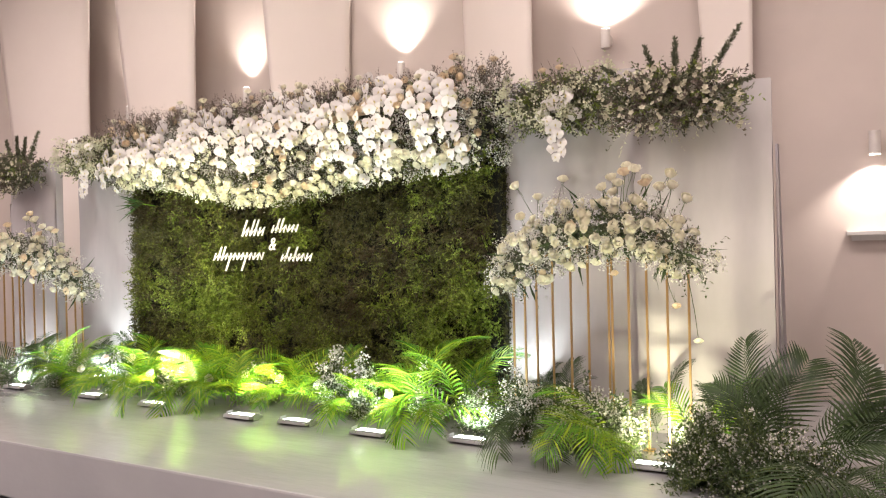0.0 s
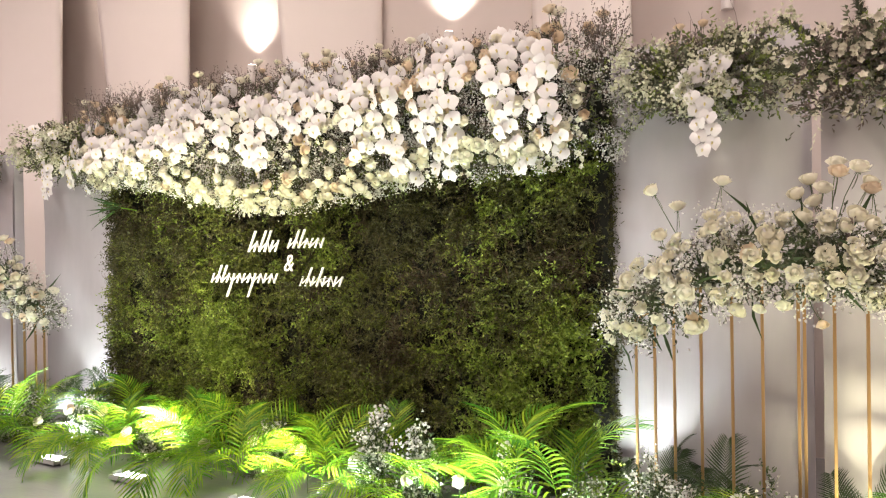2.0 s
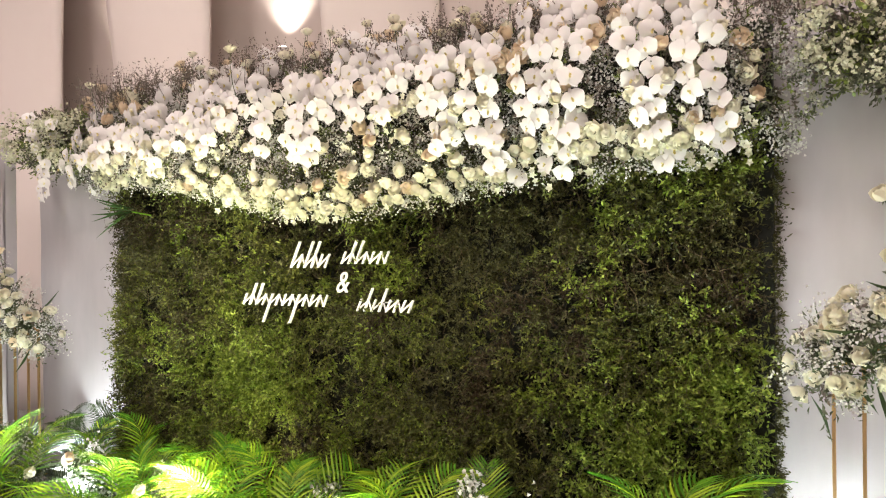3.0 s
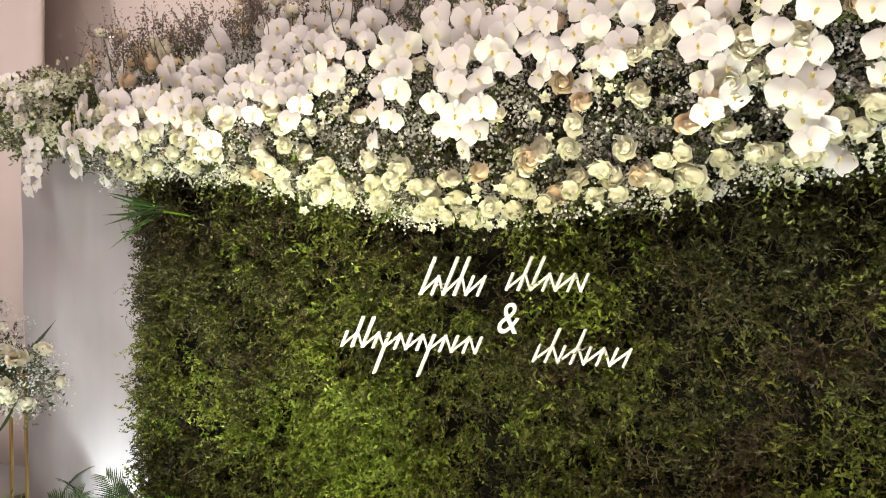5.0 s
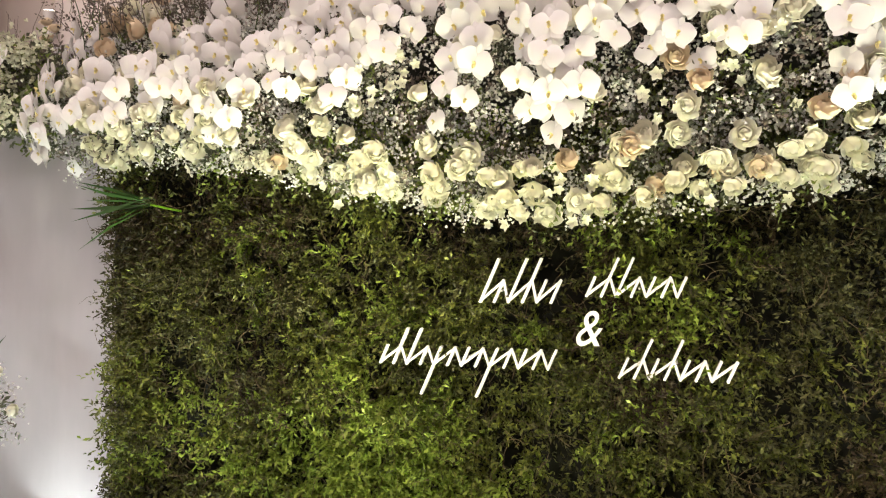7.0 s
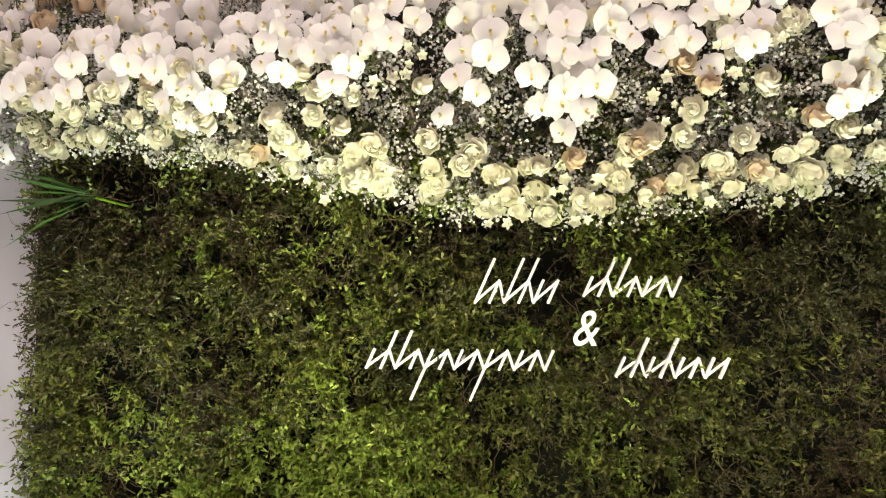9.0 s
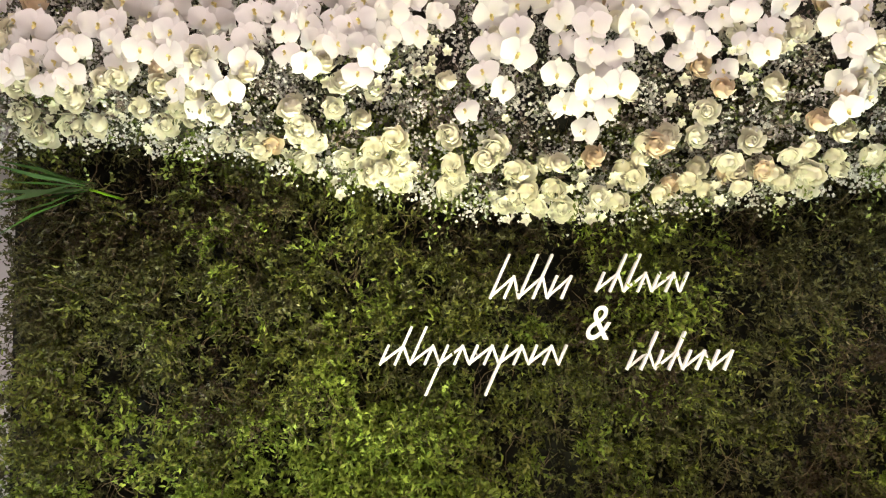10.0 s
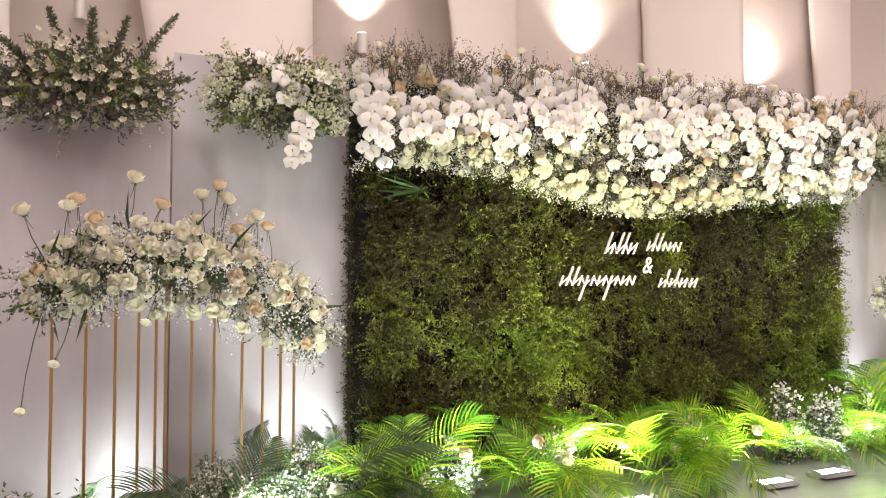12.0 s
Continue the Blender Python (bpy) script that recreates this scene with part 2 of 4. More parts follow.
def tufts(points, size, rng=R):
    """Tiny blossoms: three crossed petals pairs at each point."""
    n = len(points)
    vs = []
    for _ in range(2):
        a = unit(rng.normal(size=(n, 3)))
        b = unit(np.cross(a, rng.normal(size=(n, 3))))
        s = (size * rng.uniform(0.6, 1.25, n))[:, None]
        cup = unit(np.cross(a, b)) * s * 0.35
        vs.append(np.stack([points + a * s * 0.6 + cup, points + b * s * 0.6 - cup, points - a * s * 0.6 + cup, points - b * s * 0.6 - cup], 1))
    v = np.concatenate(vs, 0).reshape(-1, 3)
    return v, np.arange(len(v)).reshape(-1, 4)


def stalks(a, b, r, bow=0.06, rng=R, seg=3):
    """Thin three-sided stems from points a to points b."""
    n = len(a)
    d = b - a
    side = unit(np.cross(d, rng.normal(size=(n, 3))))
    oth = unit(np.cross(d, side))
    t = np.linspace(0, 1, seg + 1)
    off = side * np.linalg.norm(d, axis=1)[:, None] * bow
    rings = []
    for ti in t:
        c = a + d * ti + off * math.sin(math.pi * ti)
        rr = r * (1 - 0.5 * ti)
        rings.append(np.stack([c + rr * side, c + rr * (-0.5 * side + 0.87 * oth), c + rr * (-0.5 * side - 0.87 * oth)], 1))
    v = np.stack(rings, 1).reshape(-1, 3)
    f = []
    base = np.arange(n) * 3 * (seg + 1)
    for i in range(seg):
        for j in range(3):
            k = (j + 1) % 3
            f.append(np.stack([base + i * 3 + j, base + i * 3 + k, base + (i + 1) * 3 + k, base + (i + 1) * 3 + j], 1))
    return v, np.concatenate(f, 0)


def joined(*pieces):
    vs, fs, n = [], [], 0
    for v, f in pieces:
        vs.append(v); fs.append(f + n); n += len(v)
    return np.concatenate(vs), np.concatenate(fs)


def petal(width, length, cup, curl, start, rows=4, cols=4, point=0.0):
    """One petal along +y from the flower's centre, opening towards +z: grid of points and quads."""
    v = []
    for i in range(rows + 1):
        t = i / rows
        w = width * (math.sin(math.pi * (0.12 + 0.80 * t)) ** 0.7) * (1 - point * t * t)
        for j in range(cols + 1):
            s = j / cols * 2 - 1
            v.append((s * w / 2, start + length * t * (1 - 0.10 * s * s), cup * (t ** 1.5) + curl * s * s * w))
    f = [(i * (cols + 1) + j, i * (cols + 1) + j + 1, (i + 1) * (cols + 1) + j + 1, (i + 1) * (cols + 1) + j) for i in range(rows) for j in range(cols)]
    return np.array(v), np.array(f)


def turned(vf, rz=0, rx=0, at=(0, 0, 0)):
    m = np.array(Euler((radians(rx), 0, radians(rz))).to_matrix())
    return vf[0] @ m.T + np.array(at), vf[1]


def orchid_mesh(name, flare):
    """Moth orchid facing +z: two broad petals, three sepals."""
    big = petal(0.07, 0.052, 0.004 + flare, -0.10, 0.001, 5, 5)
    sep = petal(0.038, 0.05, -0.004 + flare, -0.1, 0.001, 4, 3, 0.2)
    lift = lambda vf, z: (vf[0] + np.array([0, 0, z]), vf[1])
    return np_mesh(name, *joined(lift(turned(big, 78), 0.004), lift(turned(big, -78), 0.005), turned(sep, 0), turned(sep, 138), turned(sep, -138)), M_ORCHID, True)


def lip_mesh():
    lobe = petal(0.012, 0.015, 0.01, 0.3, 0.0, 3, 2, 0.3)
    bead = petal(0.009, 0.009, 0.011, 0.5, -0.003, 2, 2)
    up = lambda vf: (vf[0] + np.array([0, 0, 0.006]), vf[1])
    return np_mesh("lip", *joined(up(turned(lobe, 180)), up(turned(bead, 60)), up(turned(bead, -60)), up(turned(bead, 0))), M_LIP, True)


def rose_mesh(name, material, openness=1.0, seed=1):
    """Rose head facing +z: nested cupped petals that meet at the base, the outer ones rolling outwards."""
    rg = np.random.RandomState(seed)
    verts, faces = [], []
    for ring, (count, r, lat, flare) in enumerate(((3, 0.010, 78, 0.0), (4, 0.016, 66, 0.02), (5, 0.022, 54, 0.06), (5, 0.028, 40, 0.16), (6, 0.033, 24, 0.26))):
        for i in range(count):
            phi0 = 2 * math.pi * i / count + 0.7 * ring + rg.uniform(-0.15, 0.15)
            half = 2 * math.pi / count * 0.72
            top = radians(lat - 9 * (openness - 1) * ring + rg.uniform(-7, 7))
            n0 = len(verts)
            for a in range(5):
                t = a / 4
                for b in range(5):
                    q = b / 2 - 1
                    la = -1.5 + (top - 0.28 * q * q * t + 1.5) * t
                    ph = phi0 + half * q * min(1.0, 0.5 + t) * (1 - 0.25 * t ** 4)
                    rr = r * (1 + flare * openness * t ** 3 + 0.05 * ring * q * t) * (1.0 if a else 0.0)
                    verts.append((rr * math.cos(la) * math.cos(ph), rr * math.cos(la) * math.sin(ph), (r if a else 0.033) * math.sin(la) * 1.05 + 0.012 * (1 - r / 0.033) * t))
            faces += [(n0 + a * 5 + b, n0 + a * 5 + b + 1, n0 + a * 5 + b + 6, n0 + a * 5 + b + 5) for a in range(4) for b in range(4)]
    bm = bmesh.new()
    vs = [bm.verts.new(v) for v in verts]
    for f in faces:
        bm.faces.new([vs[k] for k in f])
    bmesh.ops.remove_doubles(bm, verts=bm.verts[:], dist=0.0004)
    me = to_mesh(name, bm)
    me.materials.append(material)
    me.shade_smooth()
    return me


def calyx_mesh():
    leafs = [turned(petal(0.008, 0.026, -0.008, 0.1, 0.002, 2, 2, 0.8), 72 * i) for i in range(5)]
    st = stalks(np.array([[0, 0, -0.006]]), np.array([[0.004, 0.003, -0.10]]), 0.0026)
    return np_mesh("calyx", *joined(*[(v + np.array([0, 0, -0.034]), f) for v, f in leafs], (st[0] + np.array([0, 0, -0.03]), st[1])), M_LEAF)


def facing(at, axis, roll=0.0, size=1.0):
    """Pose that turns +z along axis and keeps +y as upright as it can."""
    z = Vector(axis).normalized()
    x = Vector((0, 0, 1)).cross(z)
    x = x.normalized() if x.length > 0.05 else Vector((1, 0, 0))
    y = z.cross(x)
    m = Matrix((x, y, z)).transposed().to_4x4()
    return Matrix.Translation(at) @ m @ pose(0, 0, 0, 0, 0, roll) @ Matrix.Diagonal((size, size, size, 1))


ORCHIDS = [orchid_mesh("orchid", f) for f in (0.0, 0.007, -0.006)]
LIP = lip_mesh()
ROSES = [rose_mesh("rose", M_ROSE, o, i) for i, o in enumerate((0.8, 1.1, 1.5))]
PEACHES = [rose_mesh("rose", M_PEACH, o, i + 9) for i, o in enumerate((0.9, 1.4))]
CALYX = calyx_mesh()


def add_orchid(parent, at, axis, roll=0, size=1.0):
    ob = part("orchid", ORCHIDS[R.randint(3)], None, parent)
    ob.matrix_local = facing(at, axis, roll, size)
    part("lip", LIP, None, ob)
    return ob


def add_rose(parent, at, axis, size=1.0, peach=0.2):
    pool = PEACHES if R.rand() < peach else ROSES
    ob = part("rose", pool[R.randint(len(pool))], None, parent)
    ob.matrix_local = facing(at, axis, R.uniform(0, 360), size)
    part("calyx", CALYX, None, ob)
    return ob


def frond_mesh(name, length, droop, pairs, leaf, material, seed):
    """Feather palm leaf along +y, arching: midrib and drooping leaflets."""
    rg = np.random.RandomState(seed)
    def rib(t):
        return np.array([0.04 * length * math.sin(2.2 * t + seed), length * t * (1 - 0.18 * droop * t), length * (0.75 * t * (1 - 0.25 * t) - droop * 0.75 * t ** 2.4)])
    ts = np.linspace(0, 1, 13)
    pts = [rib(t) for t in ts]
    pieces = []
    for a, b, t in zip(pts[:-1], pts[1:], ts):
        v, f = stalks(np.array([a]), np.array([b]), 0.0045 * (1 - 0.75 * t), 0.0, rg, 1)
        pieces.append((v, f))
    for i in range(pairs):
        t = 0.22 + 0.78 * (i + 0.5) / pairs
        tang = unit(rib(min(1, t + 0.02)) - rib(t - 0.02))
        for sd in (-1, 1):
            ll = leaf * (math.sin(math.pi * (0.16 + 0.80 * (t - 0.2) / 0.82)) ** 0.6) * rg.uniform(0.88, 1.1)
            acr = unit(np.cross(tang, [0, 0, 1])) * -sd
            nrm = np.cross(acr, tang) * -sd
            d0 = unit(acr * 0.8 + tang * (0.45 + 0.5 * t) + nrm * 0.28)
            p0, w = rib(t), 0.0128 * rg.uniform(0.75, 1.15)
            rows = []
            for k, wk in ((0, 0.3), (0.3, 1.0), (0.65, 0.8), (1.0, 0.06)):
                c = p0 + d0 * ll * k + np.array([0, 0, -1]) * ll * 0.42 * k ** 2
                acw = unit(np.cross(d0, nrm)) * w * wk * 0.5
                rows.append((c - acw, c + nrm * w * -0.12, c + acw))
            v = np.array(rows).reshape(-1, 3)
            f = np.array([(r * 3 + c, r * 3 + c + 1, r * 3 + c + 4, r * 3 + c + 3) for r in range(3) for c in range(2)])
            pieces.append((v, f))
    return np_mesh(name, *joined(*pieces), material)


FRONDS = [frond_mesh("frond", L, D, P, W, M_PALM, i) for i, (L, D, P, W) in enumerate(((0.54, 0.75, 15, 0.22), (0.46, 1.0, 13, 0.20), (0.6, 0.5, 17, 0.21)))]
UNLIT_DARK_FRONDS = [frond_mesh("frond", L, D, P, W, M_PALM_DARK_UNLIT, i + 5) for i, (L, D, P, W) in enumerate(((0.62, 0.6, 22, 0.23), (0.5, 0.95, 19, 0.21), (0.7, 0.4, 24, 0.22)))]


def covers_flood(x, y, a, s):
    """Whether a leaf laid that way would lie over the glass of a floodlight."""
    for r in (0.12, 0.22, 0.32, 0.42):
        px, py = x + math.cos(radians(a)) * r * s, y + math.sin(radians(a)) * r * s
        if any(abs(px - f[0]) < 0.18 and -0.07 < py - f[1] < 0.16 for f in FLOODS):
            return True
    return False


def palm_clump(x, y, count, pool, seed, size=1.0, heading=-90, fan=150, rise=(0, 35), label="", group="", z=0.0):
    """Cut palm leaves fanned out of one point; heading is the way the fan faces."""
    rg = np.random.RandomState(seed)
    t = thing("palm_clump", (x, y, z), label or "bright green cut palm leaves fanned on the stage", "palm leaves", group)
    for i in range(count):
        a = heading + (i / max(1, count - 1) - 0.5) * fan + rg.uniform(-12, 12)
        s = size * rg.uniform(0.8, 1.15)
        if covers_flood(x, y, a, s):
            a += rg.choice((-1, 1)) * rg.uniform(35, 60)
            if i and covers_flood(x, y, a, s):
                continue
        ob = part("frond", pool[rg.randint(len(pool))], None, t)
        ob.matrix_local = pose(0.03 * rg.normal(), 0.03 * rg.normal(), 0.03, 0, 0, a - 90) @ pose(0, 0, 0, rg.uniform(*rise), rg.uniform(-30, 30), 0) @ Matrix.Diagonal((s, s, s, 1))
    return t


# ---- the hall ----
def shell():
    f = tagged(part("floor", a_box(-13, 5, -6, 2.38, -0.5, -0.36), M_CARPET), "mauve grey carpet of the banquet hall floor", "floor", kind="structure")
    st = tagged(part("stage", a_box(-13, 5, 2.4, 5.6, -0.36, 0.0, 0.012), M_STAGE), "low stage covered with a glossy pale grey sheet", "stage", kind="structure")
    tagged(part("wall_north", a_box(-13, 5, 5.6, 5.8, -0.5, 5.2), M_WALL), "pale pink painted plaster wall behind the stage", "wall", kind="structure")
    tagged(part("wall_south", a_box(-13, 5, -6.2, -6, -0.5, 5.2), M_WALL), "pale pink painted hall wall", "wall", kind="structure")
    tagged(part("wall_west", a_box(-13.2, -13, -6.2, 5.8, -0.5, 5.2), M_WALL), "pale pink painted hall wall", "wall", kind="structure")
    tagged(part("wall_east", a_box(5, 5.2, -6.2, 5.8, -0.5, 5.2), M_WALL), "pale pink painted hall wall", "wall", kind="structure")
    tagged(part("ceiling", a_box(-13.2, 5.2, -6.2, 5.8, 5.0, 5.2), M_CEIL), "plain off-white hall ceiling", "ceiling", kind="structure")


shell()


def wall_fin(x0, y0, x1, y1, belly, lean0=0.0, lean1=0.0):
    """Tall curved sheet from (x0, y0) to (x1, y1) in plan, with thickness; its edges may lean with height."""
    bm = bmesh.new()
    nu, nz, th = 14, 16, 0.035
    grid = []
    for k in range(nz + 1):
        z = 5.0 * k / nz
        row = []
        for i in range(nu + 1):
            u = i / nu
            x = x0 + (x1 - x0) * u - (lean0 * (1 - u) + lean1 * u) * (z - 3.0) + 0.03 * math.sin(1.1 * z + u * 2)
            y = y0 + (y1 - y0) * u - belly * math.sin(math.pi * u) - 0.02 * math.sin(0.9 * z)
            row.append((bm.verts.new((x, min(y, 5.55), z)), bm.verts.new((x, min(y + th, 5.595), z))))
        grid.append(row)
    for k in range(nz):
        for i in range(nu):
            a, b, c, d = grid[k][i], grid[k][i + 1], grid[k + 1][i + 1], grid[k + 1][i]
            bm.faces.new((a[0], b[0], c[0], d[0])); bm.faces.new((b[1], a[1], d[1], c[1]))
        bm.faces.new((grid[k][0][1], grid[k][0][0], grid[k + 1][0][0], grid[k + 1][0][1]))
        bm.faces.new((grid[k][nu][0], grid[k][nu][1], grid[k + 1][nu][1], grid[k + 1][nu][0]))
    for i in range(nu):
        for k in (0, nz):
            q = (grid[k][i][0], grid[k][i][1], grid[k][i + 1][1], grid[k][i + 1][0])
            bm.faces.new(q if k == 0 else q[::-1])
    me = to_mesh("wall_fin", bm)
    me.shade_smooth()
    return tagged(part("wall_fin", me, M_FIN), "tall curved off-white decorative wall panel", "wall panel", "curved wall panels", "structure")


for fin in ((-9.3, 5.25, -7.67, 5.2, 0.08, 0.16, 0.02), (-7.03, 5.2, -5.93, 5.18, 0.07, 0.14, 0.02), (-4.94, 5.2, -4.2, 5.54, 0.04, 0.08, 0.0),
            (-2.95, 5.54, -2.16, 5.19, 0.05, 0.0, 0.02), (-0.94, 5.5, -0.53, 5.42, 0.03, 0.03, 0.0)):
    wall_fin(*fin)


def wall_lamp(x):
    t = thing("wall_lamp", (x, 5.6, 2.77), "small pale cylinder wall lamp shining upwards", "wall lamp", "wall lamps")
    b = rod(bmesh.new(), (0, -0.11, -0.02), (0, -0.11, 0.13), 0.038, n=20)
    part("body", b, M_LAMPBODY, t)
    part("lens", rod(bmesh.new(), (0, -0.11, 0.131), (0, -0.11, 0.135), 0.032, n=20), M_LAMPGLOW, t, "glowing lens")
    part("bracket", box(bmesh.new(), -0.03, 0.03, -0.075, -0.001, 0.02, 0.09, 0.006), M_LAMPBODY, t)


for lx, beam in WALL_LAMPS:
    wall_lamp(lx)


def sconce():
    t = thing("wall_sconce", (0.2, 5.6, 1.75), "small white cylinder sconce shining down the wall", "wall lamp")
    part("body", rod(bmesh.new(), (0, -0.09, 0.0), (0, -0.09, 0.16), 0.036, n=20), M_LAMPBODY, t)
    part("lens", rod(bmesh.new(), (0, -0.09, -0.006), (0, -0.09, -0.001), 0.034, n=20), M_LAMPGLOW, t, "glowing lens")
    part("bracket", a_box(-0.02, 0.02, -0.06, -0.001, 0.04, 0.11, 0.005), M_LAMPBODY, t)
    s = thing("wall_shelf", (0.22, 5.6, 1.2), "small white ledge on the wall under a lamp", "shelf")
    part("board", a_box(-0.2, 0.2, -0.12, -0.001, -0.012, 0.018, 0.004), M_WHITE, s)
    part("cleat", a_box(-0.17, 0.17, -0.03, -0.001, -0.05, -0.013, 0.003), M_WHITE, s)


sconce()


def wall_socket():
    t = thing("wall_socket", (0.16, 5.6, 0.24), "white double wall socket with a plugged-in cable", "socket")
    part("plate", a_box(-0.075, 0.075, -0.012, -0.001, -0.04, 0.04, 0.004), M_PLUG, t)
    for sx in (-0.038, 0.038):
        part("insert", a_box(sx - 0.03, sx + 0.03, -0.016, -0.0125, -0.03, 0.03, 0.002), M_WHITE, t)
        for hx in (-0.011, 0.011):
            for hz in (-0.012, 0.012):
                part("slot", a_box(sx + hx - 0.003, sx + hx + 0.003, -0.0175, -0.0162, hz - 0.005, hz + 0.005), M_BLACK, t)
    part("plug", a_box(0.018, 0.05, -0.05, -0.018, -0.03, 0.0, 0.006), M_PLUG, t)
    c = bpy.data.curves.new("cable", "CURVE")
    c.dimensions, c.bevel_depth, c.bevel_resolution = "3D", 0.004, 2
    for dx in (0.0, 0.035):
        sp = c.splines.new("BEZIER")
        sp.bezier_points.add(2)
        for bp, co in zip(sp.bezier_points, ((0.035, -0.04, -0.03), (-0.02 + dx, -0.05, -0.13), (-0.03 + dx * 1.5, -0.03, -0.235))):
            bp.co, bp.handle_left_type, bp.handle_right_type = co, "AUTO", "AUTO"
    ob = new("cable", c)
    me = bpy.data.meshes.new_from_object(ob)
    bpy.data.objects.remove(ob)
    part("cable", me, M_CABLE, t, "thin grey cable")


wall_socket()

# fixtures out of view that go with the added ceiling fill
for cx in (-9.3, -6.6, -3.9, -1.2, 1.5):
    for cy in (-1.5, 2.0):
        t = thing("unseen_ceiling_lamp", (cx, cy, 5.0), "unseen square ceiling light added for warm hall ambience", "ceiling lamp", "ceiling lamps")
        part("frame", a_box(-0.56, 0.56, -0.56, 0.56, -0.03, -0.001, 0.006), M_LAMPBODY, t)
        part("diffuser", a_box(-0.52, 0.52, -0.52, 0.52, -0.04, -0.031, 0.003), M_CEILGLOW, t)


# ---- backdrop panels ----
def backdrop_panel(name, x0, x1, y, top, label, deep=0.09):
    t = thing(name, ((x0 + x1) / 2, y, 0), label, "backdrop panel", "grey backdrop panels")
    w = (x1 - x0) / 2
    bm = bmesh.new()
    nx, nz = 10, 20
    rows = []
    for k in range(nz + 1):
        rows.append([bm.verts.new((-w + 2 * w * i / nx, 0.006 * math.sin(i * 1.3 + k * 0.35) + 0.004 * math.sin(k * 1.1), 0.001 + (top - 0.001) * k / nz)) for i in range(nx + 1)])
    for k in range(nz):
        for i in range(nx):
            bm.faces.new((rows[k][i], rows[k][i + 1], rows[k + 1][i + 1], rows[k + 1][i]))
    me = to_mesh("cloth", bm)
    me.shade_smooth()
    part("cloth", me, M_PANEL, t, "grey stretched cloth front")
    part("board", a_box(-w + 0.002, w - 0.002, 0.013, deep, 0.001, top - 0.001, 0.006), M_PANEL, t)
    part("brace", a_box(-0.03, 0.03, deep + 0.001, 0.6, 0.001, 0.04, 0.003), M_BLACK, t)
    return t


backdrop_panel("backdrop_panel", -2.14, -1.19, 4.45, 2.32, "grey cloth backdrop panel set back beside the green wall", 0.3)
backdrop_panel("backdrop_panel", -1.15, -0.365, 4.2, 2.1, "grey cloth outer backdrop panel under a flower cluster")
backdrop_panel("backdrop_panel", -6.84, -5.82, 4.45, 2.32, "grey cloth backdrop panel set back beside the green wall", 0.3)
backdrop_panel("backdrop_panel", -7.58, -6.86, 4.2, 2.1, "grey cloth outer backdrop panel under a flower cluster")


def drape(x, y, top, way):
    """Gathered cloth down the side of the outer panel, wider towards the floor."""
    bm = bmesh.new()
    nu, nz = 26, 14
    rows = []
    for k in range(nz + 1):
        t = k / nz
        spread = 0.34 - 0.26 * t ** 1.4
        rows.append([bm.verts.new((way * (0.012 + 0.016 * (1 + math.sin(i * 1.05 + t)) * (1 - 0.5 * t)), spread * i / nu, 0.002 + (top - 0.002) * t)) for i in range(nu + 1)])
    for k in range(nz):
        for i in range(nu):
            bm.faces.new((rows[k][i], rows[k][i + 1], rows[k + 1][i + 1], rows[k + 1][i]))
    bmesh.ops.solidify(bm, geom=bm.faces[:], thickness=0.003)
    me = to_mesh("drape", bm)
    me.shade_smooth()
    ob = part("drape", me, M_DRAPE)
    ob.location = (x, y, 0)
    return tagged(ob, "pale lilac satin drape gathered beside the outer panel", "drape", "side drapes")


drape(-0.363, 4.205, 1.72, 1)
drape(-7.583, 4.205, 1.72, -1)


# ---- the green wall ----
HX0, HX1, HY, HTOP = -5.9, -2.12, 4.36, 2.28


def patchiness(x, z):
    """Leaf tone by place: high is fresh growth, low is dull; one floodlit spot included."""
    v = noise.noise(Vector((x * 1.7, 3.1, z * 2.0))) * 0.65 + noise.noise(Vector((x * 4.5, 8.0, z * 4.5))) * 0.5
    # first term paints the pool of floodlight at x -4.62 as fresher leaves
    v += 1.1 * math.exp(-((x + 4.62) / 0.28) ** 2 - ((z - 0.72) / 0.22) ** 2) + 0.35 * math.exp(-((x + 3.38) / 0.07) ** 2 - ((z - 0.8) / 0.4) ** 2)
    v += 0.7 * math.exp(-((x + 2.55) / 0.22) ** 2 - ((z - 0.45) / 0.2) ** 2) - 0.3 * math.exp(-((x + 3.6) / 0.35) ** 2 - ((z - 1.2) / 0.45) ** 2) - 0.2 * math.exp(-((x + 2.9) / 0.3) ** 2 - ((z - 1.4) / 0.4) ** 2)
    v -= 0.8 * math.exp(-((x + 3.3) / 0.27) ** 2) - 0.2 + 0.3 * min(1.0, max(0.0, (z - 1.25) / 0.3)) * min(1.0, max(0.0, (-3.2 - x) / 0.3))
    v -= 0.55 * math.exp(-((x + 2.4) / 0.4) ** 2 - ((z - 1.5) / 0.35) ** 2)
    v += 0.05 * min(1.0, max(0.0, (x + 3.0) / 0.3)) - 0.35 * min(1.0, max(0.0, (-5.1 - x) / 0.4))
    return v


